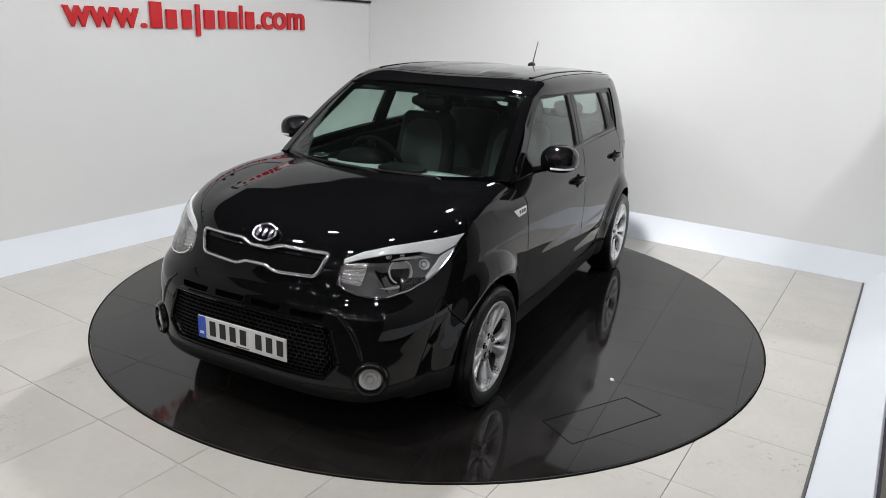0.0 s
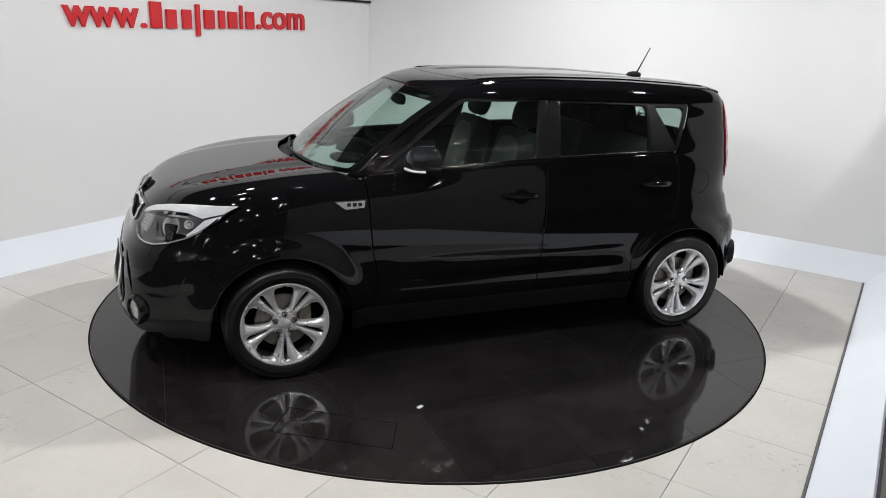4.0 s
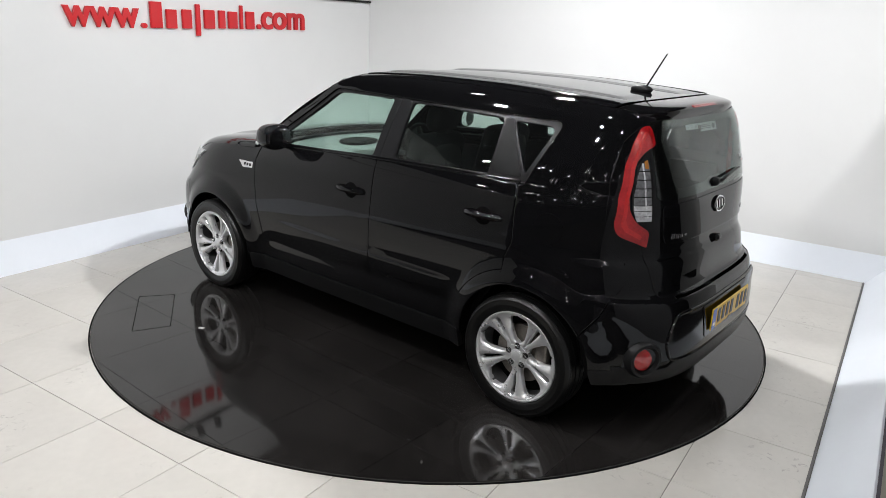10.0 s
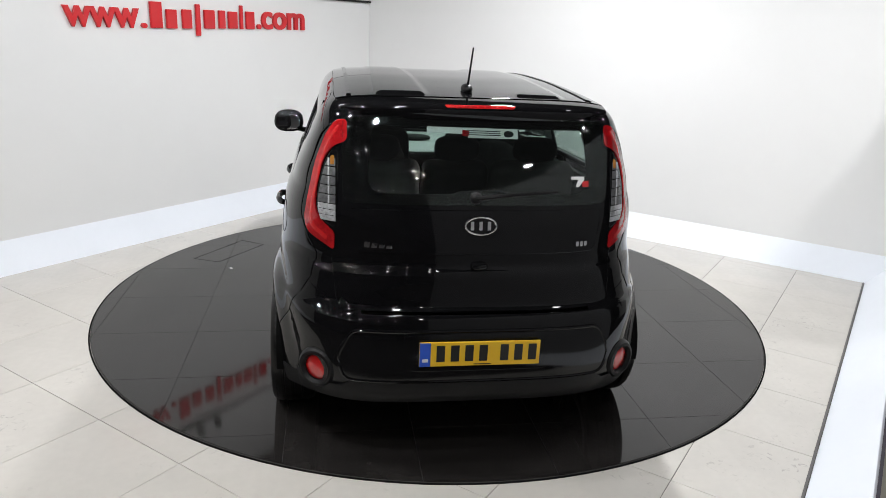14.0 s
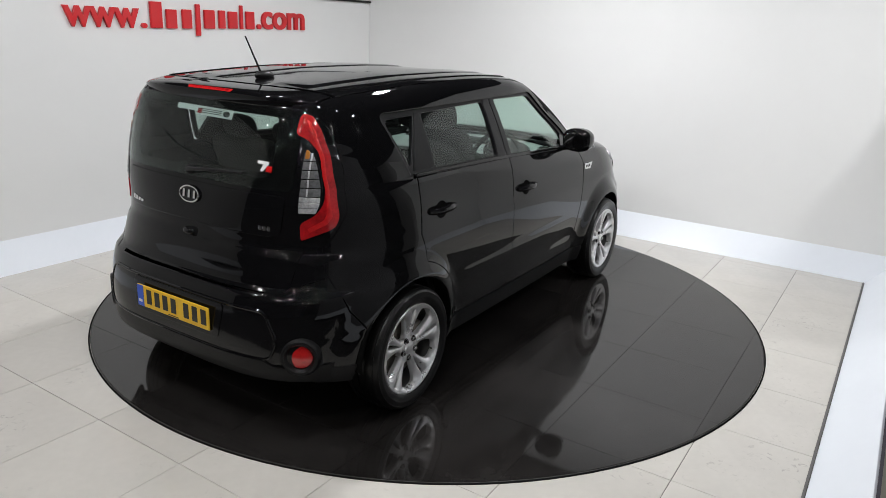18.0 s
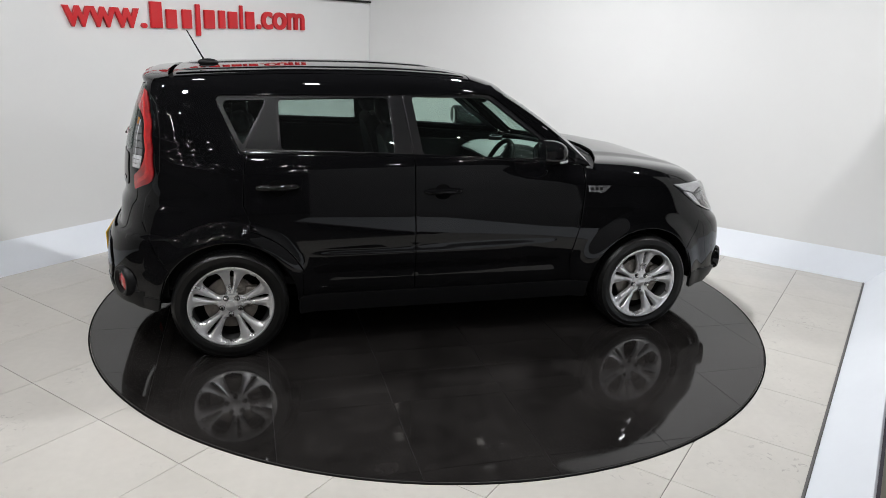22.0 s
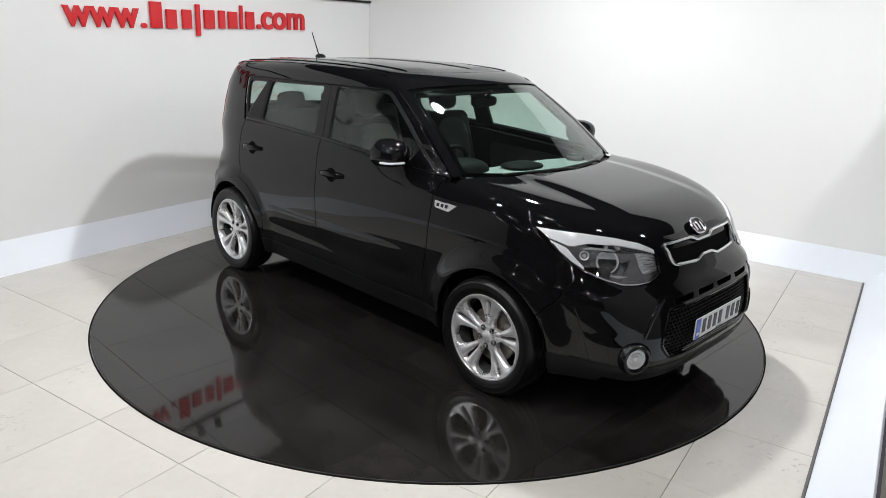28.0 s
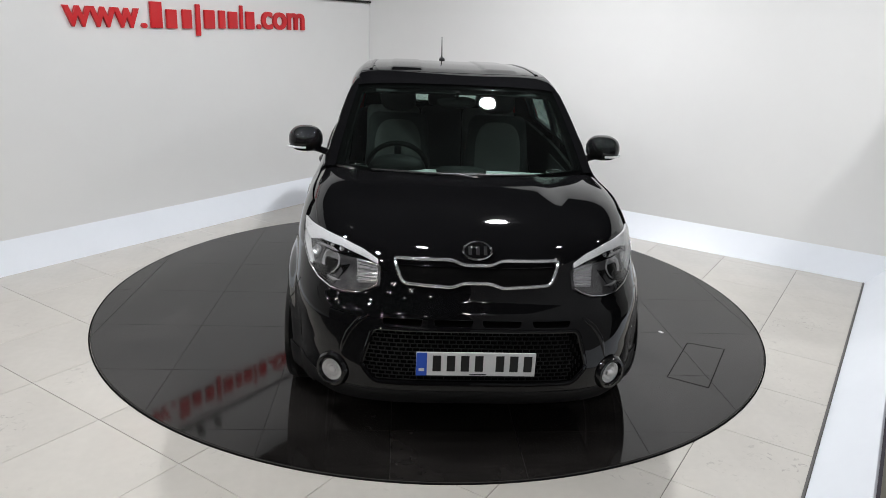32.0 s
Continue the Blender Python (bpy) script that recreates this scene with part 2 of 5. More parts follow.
def resample(loop, step):
    out = []
    for a, b in zip(loop, loop[1:] + loop[:1]):
        a, b = np.array(a, float), np.array(b, float)
        n = max(1, int(np.ceil(np.linalg.norm(b - a) / step)))
        out += [a + (b - a) * k / n for k in range(n)]
    keep = [out[0]]
    for q in out[1:]:
        if np.linalg.norm(q - keep[-1]) > 1e-4:
            keep.append(q)
    if np.linalg.norm(keep[0] - keep[-1]) < 1e-4:
        keep.pop()
    return np.array(keep)


def inside(pts, loop):
    x, y = pts[:, 0], pts[:, 1]
    res = np.zeros(len(pts), bool)
    lx, ly = loop[:, 0], loop[:, 1]
    for i in range(len(loop)):
        j = i - 1
        hit = (ly[i] > y) != (ly[j] > y)
        with np.errstate(divide="ignore", invalid="ignore"):
            res ^= hit & (x < (lx[j] - lx[i]) * (y - ly[i]) / (ly[j] - ly[i]) + lx[i])
    return res


def near_loop(pts, loop):
    best = np.full(len(pts), 1e9)
    for a, b in zip(loop, np.roll(loop, -1, 0)):
        ab = b - a
        t = np.clip(((pts - a) @ ab) / max(ab @ ab, 1e-12), 0, 1)
        best = np.minimum(best, np.linalg.norm(pts - a - t[:, None] * ab, axis=1))
    return best


def panel(name, outer, fn, mat, parent, holes=(), step=0.035, thick=0.012, lift=0.0, label="", sink=0.0015, hint=None):
    """A shaped sheet: a 2D outline with holes, laid on the surface fn(a, b) -> points, with its thickness and softened edges."""
    from mathutils.geometry import delaunay_2d_cdt
    loops = [resample(list(outer), step * 0.6)] + [resample(list(q), step * 0.6) for q in holes]
    for k, lp in enumerate(loops):
        area = 0.5 * np.sum(lp[:, 0] * np.roll(lp[:, 1], -1) - np.roll(lp[:, 0], -1) * lp[:, 1])
        if (area > 0) != (k == 0):
            loops[k] = lp[::-1].copy()
    pts, edges, kind = [], [], []
    for lp in loops:
        base = len(pts)
        n = len(lp)
        pts += [tuple(q) for q in lp]
        kind += [1] * n
        edges += [(base + i, base + (i + 1) % n) for i in range(n)]
    ring = 0.0045
    for lp in loops:
        t = np.roll(lp, -1, 0) - np.roll(lp, 1, 0)
        t /= np.maximum(np.linalg.norm(t, axis=1), 1e-9)[:, None]
        inner = lp + ring * np.stack([-t[:, 1], t[:, 0]], 1)
        ok = inside(inner, loops[0])
        for hole in loops[1:]:
            ok &= ~inside(inner, hole)
        for lp2 in loops:
            ok &= near_loop(inner, lp2) > ring * 0.7
        pts += [tuple(q) for q in inner[ok]]
        kind += [0] * int(ok.sum())
    lo, hi = loops[0].min(0), loops[0].max(0)
    gx, gy = np.meshgrid(np.arange(lo[0] + step * 0.5, hi[0], step), np.arange(lo[1] + step * 0.5, hi[1], step))
    grid = np.stack([gx.ravel(), gy.ravel()], 1)
    if len(grid):
        ok = inside(grid, loops[0])
        for hole in loops[1:]:
            ok &= ~inside(grid, hole)
        grid = grid[ok]
        for lp in loops:
            if len(grid):
                grid = grid[near_loop(grid, lp) > step * 0.45]
        pts += [tuple(q) for q in grid]
        kind += [0] * len(grid)
    res = delaunay_2d_cdt([Vector(q) for q in pts], edges, [], 0, 1e-6)
    flat = np.array([tuple(q) for q in res[0]])
    tris = np.array([f for f in res[2]], int)
    border = np.array([any(o < len(kind) and kind[o] for o in orig) if orig else True for orig in res[3]])
    mid = flat[tris].mean(1)
    ok = inside(mid, loops[0])
    for hole in loops[1:]:
        ok &= ~inside(mid, hole)
    tris = tris[ok]
    a, b = flat[:, 0], flat[:, 1]
    e = 1e-3
    p0 = fn(a, b)
    du, dv = fn(a + e, b) - fn(a - e, b), fn(a, b + e) - fn(a, b - e)
    nrm = np.cross(du, dv)
    nrm /= np.maximum(np.linalg.norm(nrm, axis=1), 1e-12)[:, None]
    if hint is not None:
        nrm *= np.sign((nrm @ np.array(hint, float)).sum()) or 1
    fl = np.cross(p0[tris[:, 1]] - p0[tris[:, 0]], p0[tris[:, 2]] - p0[tris[:, 0]])
    if (fl * nrm[tris[:, 0]]).sum() < 0:
        tris = tris[:, ::-1]
    top = p0 + nrm * (lift - sink * border[:, None])
    bot = p0 + nrm * (lift - thick)
    count = len(top)
    # soften the border's shading outward
    used = {}
    for f in tris:
        for i in range(3):
            used[(f[i], f[(i + 1) % 3])] = 1
    rim = [k for k in used if (k[1], k[0]) not in used]
    soft = nrm.copy()
    outw = np.zeros_like(nrm)
    for i, j in rim:
        o = np.cross(top[j] - top[i], nrm[i])
        length = np.linalg.norm(o)
        if length > 1e-9:
            outw[i] += o / length
            outw[j] += o / length
    on = np.linalg.norm(outw, axis=1) > 1e-6
    outw[on] /= np.linalg.norm(outw[on], axis=1)[:, None]
    if sink:
        soft[on] = nrm[on] + 0.3 * outw[on]
        soft /= np.linalg.norm(soft, axis=1)[:, None]
    verts = np.concatenate([top, bot])
    faces = [tuple(f) for f in tris] + [tuple(f[::-1] + count) for f in tris] + [(i, i + count, j + count, j) for i, j in rim]
    me = bpy.data.meshes.new(name)
    me.from_pydata(verts.tolist(), [], [tuple(int(q) for q in f) for f in faces])
    me.materials.append(mat)
    me.shade_smooth()
    ln = []
    for f in tris:
        ln += [soft[q] for q in f]
    for f in tris:
        ln += [-nrm[q] for q in f[::-1]]
    for i, j in rim:
        ln += [outw[i], outw[i], outw[j], outw[j]]
    me.normals_split_custom_set([tuple(q) for q in ln])
    ob = new(name, me)
    ob.parent = parent
    if label:
        tagged(ob, label)
    return ob



# ---- the bay ----
def slab(name, corners_uv, z0, z1, mat, label, category, kind="structure"):
    low = [room(u, v, z0) for u, v in corners_uv]
    high = [room(u, v, z1) for u, v in corners_uv]
    n = len(low)
    faces = [tuple(range(n))[::-1], tuple(range(n, 2 * n))] + [(i, (i + 1) % n, n + (i + 1) % n, n + i) for i in range(n)]
    ob = mesh_ob(name, low + high, faces, mat)
    tagged(ob, label, category, kind=kind)
    return ob


PITCH = 0.595
SIDE_U, BACK_V, RIGHT_U = -2.60, 2.51, 2.592
FRONT_Y = -2.72  # the bay's open corner is cut off square to the camera


def front_v(u):
    a = radians(TURN)
    return (FRONT_Y - u * math.sin(a)) / math.cos(a)


floor = slab("floor", [(-2.79, -3.35), ((FRONT_Y + 3.35 * math.cos(radians(TURN))) / math.sin(radians(TURN)), -3.35), (2.6, front_v(2.6)), (2.6, 2.7), (-2.79, 2.7)], -0.12, -0.004, GROUT, "grey grout bed under the cream floor tiles", "floor")
outer_floor = slab("outer_floor", [(-9, -13), (9.5, -13), (9.5, 6), (-9, 6)], -0.2, -0.13, material("showroom_carpet", (0.035, 0.033, 0.032), 0.8, 0, 0.2, 4), "dark grey showroom carpet beyond the bay", "floor")
wall_side = slab("wall_side", [(-2.80, -6.5), (-2.80, 2.86), (-2.95, 2.86), (-2.95, -6.5)], -0.1, 2.92, WALL, "white painted side wall of the showroom bay", "wall")
wall_back = slab("wall_back", [(-2.798, 2.705), (6.0, 2.705), (6.0, 2.86), (-2.798, 2.86)], -0.1, 2.92, WALL, "white painted back wall of the showroom bay", "wall")
trim = slab("trim", [(-2.772, -4.4), (-2.772, 2.70), (-2.797, 2.70), (-2.797, -4.4)], 2.083, 2.104, PLASTIC, "thin dark rail along the side wall above the sign", "rail")
# unseen ceiling and outer walls close the scene; lack of light is in their colour
ceiling = slab("ceiling", [(-9, -13), (9.5, -13), (9.5, 6), (-9, 6)], 3.75, 3.85, CEILING, "unseen showroom ceiling, coloured dark as if unlit", "ceiling")
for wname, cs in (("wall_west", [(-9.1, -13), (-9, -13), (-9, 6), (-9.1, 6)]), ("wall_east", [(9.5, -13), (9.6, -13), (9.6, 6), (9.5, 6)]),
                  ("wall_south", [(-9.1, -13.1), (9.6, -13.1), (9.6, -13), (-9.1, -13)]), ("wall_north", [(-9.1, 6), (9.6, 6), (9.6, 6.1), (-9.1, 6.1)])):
    slab(wname, cs, -0.2, 3.85, FAR_WALL, "plain unseen showroom wall, coloured dark as if unlit", "wall")


def board(name, foot, head, ends, label):
    """A leaning skirting board: foot and head lines in the bay's plan, 12 mm thick."""
    (f0, f1), (h0, h1) = foot, head
    z1 = 0.205
    v = [room(*f0, -0.004), room(*f1, -0.004), room(*h1, z1), room(*h0, z1)]
    n = (v[1] - v[0]).cross(v[3] - v[0]).normalized()
    if n.z < 0:
        n = -n
    back = [q - n * 0.018 for q in v]
    faces = [(0, 1, 2, 3), (7, 6, 5, 4), (0, 4, 5, 1), (1, 5, 6, 2), (2, 6, 7, 3), (3, 7, 4, 0)]
    ob = mesh_ob(name, v + back, faces, SKIRT)
    bm = bmesh.new()
    bm.from_mesh(ob.data)
    bmesh.ops.recalc_face_normals(bm, faces=bm.faces)
    bmesh.ops.bevel(bm, geom=bm.edges[:], offset=0.003, segments=2, profile=0.5, affect="EDGES")
    bm.to_mesh(ob.data)
    bm.free()
    tagged(ob, label, "skirting board", kind="structure")
    return ob


board("baseboard_side", ((SIDE_U, -6.5), (SIDE_U, BACK_V)), ((SIDE_U - 0.195, -6.5), (SIDE_U - 0.195, BACK_V + 0.19)), None, "white sloping skirting board along the side wall")
board("baseboard_back", ((SIDE_U, BACK_V), (RIGHT_U, BACK_V)), ((SIDE_U - 0.195, BACK_V + 0.19), (RIGHT_U + 0.9, BACK_V + 0.19)), None, "white sloping skirting board along the back wall")
board("baseboard_right", ((RIGHT_U, -3.35), (RIGHT_U, BACK_V - 0.002)), ((RIGHT_U + 0.225, -3.35), (RIGHT_U + 0.225, BACK_V + 0.2)), None, "white sloping board closing the open side of the bay")
slab("joint", [(RIGHT_U - 0.012, -3.35), (RIGHT_U - 0.003, -3.35), (RIGHT_U - 0.003, BACK_V - 0.003), (RIGHT_U - 0.012, BACK_V - 0.003)], -0.01, 0.003, material("joint_sealant", (0.14, 0.135, 0.13), 0.6), "dark sealant joint at the edge of the tiles", "joint")
slab("kick_plate", [(RIGHT_U + 0.232, -3.35), (RIGHT_U + 0.25, -3.35), (RIGHT_U + 0.25, BACK_V - 0.3), (RIGHT_U + 0.232, BACK_V - 0.3)], -0.13, 0.19, material("purple_black_edge", (0.02, 0.015, 0.03), 0.4), "dark edge strip behind the sloping board", "trim")
slab("ledge", [(RIGHT_U + 0.252, -3.35), (RIGHT_U + 0.40, -3.35), (RIGHT_U + 0.40, BACK_V - 0.3), (RIGHT_U + 0.252, BACK_V - 0.3)], -0.13, 0.12, material("beige_ledge", (0.36, 0.34, 0.27), 0.5, 0, 0.1, 5), "beige ledge outside the bay", "ledge")
slab("screen_wall", [(3.06, -3.5), (3.12, -3.5), (3.12, -0.5), (3.06, -0.5)], -0.13, 2.2, material("grey_screen_panel", (0.29, 0.29, 0.295), 0.45, 0, 0.06, 2.0), "plain grey screen wall beside the bay", "wall")
# unseen wall added so that its top edge shades the back wall's right end
slab("wall_partition", [(2.87, 1.0), (2.99, 1.0), (2.99, 2.70), (2.87, 2.70)], -0.13, 2.16, WALL, "unseen white wall added to shade the back wall", "wall")


def ceiling_spotlight(u, v, z, radius, aim=None):
    """A round ceiling lamp: housing, bezel and glowing face."""
    spot = empty("ceiling_spotlight", Matrix.Translation(room(u, v, z)))
    tagged(spot, "round white ceiling spotlight, switched on", "spotlight", "ceiling spotlights")
    part("housing", lathe([(radius * 1.15, -0.02), (radius * 1.25, 0.0), (radius * 1.2, 0.08), (radius * 0.5, 0.16), (0.012, 0.17), (0.012, 3.75 - z)], 24, "z"), PLASTIC, spot, smooth=True)
    part("bezel", lathe([(radius, -0.022), (radius * 1.14, -0.022), (radius * 1.14, -0.004), (radius, -0.004)], 24, "z", closed=True), CHROME, spot, smooth=True)
    part("lamp_face", lathe([(0.001, -0.024), (radius * 0.98, -0.021), (radius * 0.98, -0.019)], 24, "z"), LAMP_ON if radius > 0.065 else SPOT_ON, spot)
    return spot


for lamp_row in LAMPS:
    ceiling_spotlight(*lamp_row[:3], 0.11 if lamp_row[3] > 50 else 0.07)
for u, v in ((-5.5, -4.0), (-3.4, -5.4), (-1.2, -6.8), (1.0, -8.2), (3.2, -9.6), (0.8, -4.6), (3.0, -6.0), (5.2, -7.4), (5.0, -3.4), (7.2, -4.8), (-5.0, -8.0)):
    ceiling_spotlight(u, v, 3.6, 0.06)
for u, v in ((-1.9, -5.0), (0.2, -5.9), (2.3, -7.3), (4.1, -4.6), (4.3, -1.6), (-4.2, -6.6), (6.4, -2.0), (-3.0, -8.2), (-0.4, -9.4), (4.6, -9.0), (1.6, -10.6), (6.6, -6.4)):
    for du, dv in ((0, 0), (0.20, 0.10), (0.30, -0.28)):
        ceiling_spotlight(u + du, v + dv, 3.55, 0.035)


def sign_letters():
    sign = empty("wall_sign", Matrix.Translation(room(-2.80, 0.2, 1.85)))
    tagged(sign, "raised red letters of a web address on the side wall", "sign")
    tilt = Matrix.Rotation(radians(TURN + 90), 4, "Z") @ Matrix.Rotation(radians(90), 4, "X")

    def text(word, v0, v1, z0, high):
        cu = bpy.data.curves.new("letters", "FONT")
        cu.body, cu.size, cu.extrude, cu.offset = word, 1.0, 0.06, 0.018
        cu.bevel_depth = 0.004
        ob = bpy.data.objects.new("letters", cu)
        me = bpy.data.meshes.new_from_object(ob)
        bpy.data.objects.remove(ob)
        co = np.array([q.co[:] for q in me.vertices])
        lo, hi = co.min(0), co.max(0)
        sx, sy = (v1 - v0) / (hi[0] - lo[0]), high / (hi[1] - lo[1])
        for q in me.vertices:
            q.co = ((q.co.x - lo[0]) * sx, (q.co.y - lo[1]) * sy, (q.co.z - lo[2]) * 0.2)
        me.materials.clear()
        me.materials.append(SIGN_RED)
        o = new("letters", me)
        o.matrix_world = Matrix.Translation(room(-2.797, v0, z0)) @ tilt
        o.parent = sign
        o.matrix_parent_inverse = sign.matrix_world.inverted()

    for word, v0, v1, z0, high in SIGN_WORDS:
        text(word, v0, v1, z0, high)
    for v0, v1, z0, z1 in SIGN_BARS:
        bm = box_bm((0.74 * (v1 - v0), z1 - z0, 0.026), ((v0 + v1) / 2, (z0 + z1) / 2, 0.016), 0.006)
        o = part("letter_bar", bm, SIGN_RED)
        o.matrix_world = Matrix.Translation(room(-2.797, 0, 0)) @ tilt
        o.parent = sign
        o.matrix_parent_inverse = sign.matrix_world.inverted()


def wall_spotlight(v):
    """A small dark lamp head on the rail above the sign, switched off."""
    spot = empty("wall_spotlight", Matrix.Translation(room(-2.77, v, 2.094)))
    tagged(spot, "small black spotlight head on the wall rail, switched off", "spotlight", "wall spotlights")
    part("arm", tube([(0, 0, 0), tuple(room(0.03, 0, 0.02)), tuple(room(0.06, 0, 0.045))], 0.008, 8), PLASTIC, spot, smooth=True)
    head = lathe([(0.034, -0.05), (0.036, 0.03), (0.028, 0.05), (0.006, 0.056)], 20, "z")
    bmesh.ops.transform(head, matrix=Matrix.Translation(room(0.07, 0, 0.045)) @ Matrix.Rotation(radians(TURN), 4, "Z") @ Matrix.Rotation(radians(20), 4, "Y"), verts=head.verts)
    part("head", head, PLASTIC, spot, smooth=True)


for v in (-2.6, -2.2, -1.8, -0.02, 0.19):
    wall_spotlight(v)
SIGN_WORDS = [("www", -0.925, -0.29, 1.742, 0.155), (".", -0.272, -0.220, 1.744, 0.042), (".", 0.979, 1.027, 1.762, 0.046), ("com", 1.038, 1.618, 1.762, 0.165)]
SIGN_BARS = [(-0.205, -0.055, 1.748, 1.958), (-0.050, 0.088, 1.747, 1.902), (0.110, 0.240, 1.750, 1.908), (0.262, 0.322, 1.690, 1.957), (0.340, 0.492, 1.754, 1.914),
             (0.508, 0.604, 1.758, 1.916), (0.612, 0.752, 1.760, 1.911), (0.762, 0.806, 1.758, 1.970), (0.822, 0.958, 1.760, 1.919)]
sign_letters()


# ---- turntable ----
DISC = 2.228


def disc_tiles(parent):
    ring = [(2.221 * math.cos(2 * math.pi * k / 144), 2.221 * math.sin(2 * math.pi * k / 144)) for k in range(144)]

    def clip(poly, axis, lim, sign):
        out = []
        for a, b in zip(poly, poly[1:] + poly[:1]):
            da, db = sign * (a[axis] - lim), sign * (b[axis] - lim)
            if da <= 0:
                out.append(a)
            if da * db < 0:
                t = da / (da - db)
                out.append((a[0] + t * (b[0] - a[0]), a[1] + t * (b[1] - a[1])))
        return out

    gap = 0.0012
    for i in range(-5, 5):
        for j in range(-5, 5):
            x0, y0 = 0.02 + 0.6 * i, 0.33 + 0.6 * j
            poly = ring
            for axis, lim, sgn in ((0, x0 + gap, -1), (0, x0 + 0.6 - gap, 1), (1, y0 + gap, -1), (1, y0 + 0.6 - gap, 1)):
                poly = clip(poly, axis, lim, sgn) if len(poly) > 2 else []
            if len(poly) < 3:
                continue
            n = len(poly)
            verts = [(x, y, 0.0) for x, y in poly] + [(x, y, 0.006) for x, y in poly]
            faces = [tuple(range(n))[::-1], tuple(range(n, 2 * n))] + [(k, (k + 1) % n, n + (k + 1) % n, n + k) for k in range(n)]
            mesh_ob("tile", verts, faces, BLACK_TILE, parent)


turntable = empty("turntable")
tagged(turntable, "round motorised turntable paved with polished black tiles", "turntable")
part("disc", lathe([(DISC - 0.002, -0.1), (DISC - 0.002, 0.0035)], 144, "z"), BLACK_GROUT, turntable)
part("rim_seal", lathe([(DISC, -0.1), (DISC + 0.009, -0.1), (DISC + 0.009, 0.0025), (DISC, 0.0025)], 144, "z", closed=True), DARK, turntable)
disc_tiles(turntable)
HATCH = [Vector((1.24, 1.295, 0)), Vector((1.365, 1.485, 0)), Vector((0.862, 1.80, 0)), Vector((0.775, 1.597, 0))]
for k, (a, b) in enumerate(zip(HATCH, HATCH[1:] + HATCH[:1])):
    d = (b - a).normalized()
    s = Vector((-d.y, d.x, 0)) * 0.0022
    v = [q + Vector((0, 0, z)) for z in (0.004, 0.0068) for q in (a - s, b - s, b + s, a + s)]
    mesh_ob("hatch_edge", v, [(0, 1, 2, 3), (4, 5, 6, 7), (0, 1, 5, 4), (1, 2, 6, 5), (2, 3, 7, 6), (3, 0, 4, 7)], DARK, turntable)
part("paper_scrap", box_bm((0.035, 0.02, 0.003), (0.614, 1.482, 0.0078), 0.001, Matrix.Rotation(0.5, 4, "Z")), STICKER, turntable, "scrap of white tape")


# ---- the car: x forward, y to its left, z up, origin on the ground between the axles ----
AXLE, HUB = 1.285, 0.316
half_width = curve([(0.15, 0.79), (0.25, 0.815), (0.33, 0.834), (0.42, 0.849), (0.50, 0.860), (0.58, 0.867), (0.70, 0.873), (0.80, 0.872), (0.90, 0.863), (1.00, 0.852), (1.08, 0.836),
                    (1.13, 0.818), (1.16, 0.803), (1.23, 0.781), (1.30, 0.756), (1.38, 0.726), (1.45, 0.696), (1.50, 0.676), (1.53, 0.661), (1.555, 0.640), (1.575, 0.611)])
nose = curve([(0.15, 1.99), (0.22, 2.05), (0.28, 2.09), (0.33, 2.108), (0.42, 2.108), (0.52, 2.099), (0.60, 2.084), (0.66, 2.067), (0.685, 2.054), (0.70, 2.036), (0.78, 2.005), (0.84, 1.985), (1.2, 1.985)])
tail = curve([(0.15, -1.90), (0.25, -1.94), (0.35, -1.98), (0.45, -1.988), (0.58, -1.975), (0.66, -1.955), (0.685, -1.944), (0.715, -1.905), (0.80, -1.896), (0.845, -1.890), (0.868, -1.874), (0.95, -1.866), (1.06, -1.852), (1.13, -1.838),
              (1.30, -1.782), (1.45, -1.722), (1.52, -1.69), (1.57, -1.66)])
hood_line = curve([(0.80, 1.105), (1.00, 1.095), (1.20, 1.085), (1.40, 1.064), (1.60, 1.034), (1.75, 1.003), (1.85, 0.977), (1.94, 0.947), (2.00, 0.925), (2.1, 0.89)])
roof_line = curve([(-1.80, 1.535), (-1.68, 1.548), (-1.50, 1.563), (-1.20, 1.581), (-0.80, 1.597), (-0.40, 1.60), (0.0, 1.588), (0.20, 1.566), (0.33, 1.538), (0.40, 1.518), (0.5, 1.48)])
MID_F, MID_R, CAP = 1.0, -1.0, 18.0
pow_r = curve([(0.1, 3.9), (0.6, 3.9), (0.9, 3.2), (1.1, 3.7), (1.3, 5.2), (1.45, 7.5), (1.6, 8.0)])
pow_f = curve([(0.1, 3.8), (0.60, 3.8), (0.84, 3.0), (1.2, 3.0)])


def step01(a, b, x):
    t = np.clip((x - a) / (b - a), 0, 1)
    return t * t * (3 - 2 * t)


def flare(x, z):
    out = 0.0
    for cx in (AXLE, -AXLE):
        r = np.hypot(x - cx, z - HUB)
        out = out + 0.036 * (1 - step01(0.365, 0.50, r))
    return out


def sill_shape(x, z):
    """A ledge across the doors and a scoop over the sill."""
    ends = step01(-0.92, -0.70, x) * (1 - step01(0.62, 0.80, x))
    crease = 0.60 + 0.02 * np.clip(x, -0.8, 0.8)
    ledge = 0.006 * (1 - step01(crease - 0.012, crease + 0.030, z)) * step01(-0.92, -0.70, x) * (1 - step01(0.30, 0.75, x))
    return ledge - (0.010 * ends) * np.exp(-((z - 0.468) / 0.042) ** 2)


def tall(x, z):
    """Height as the roof line would have it at its peak."""
    return z + (1.60 - roof_line(x)) * step01(1.15, 1.45, z)


def end_width(z):
    """Half width at the bumpers, which hardly tuck in towards the ground."""
    return half_width(np.maximum(z, 0.50 + 0.25 * (z - 0.50)))


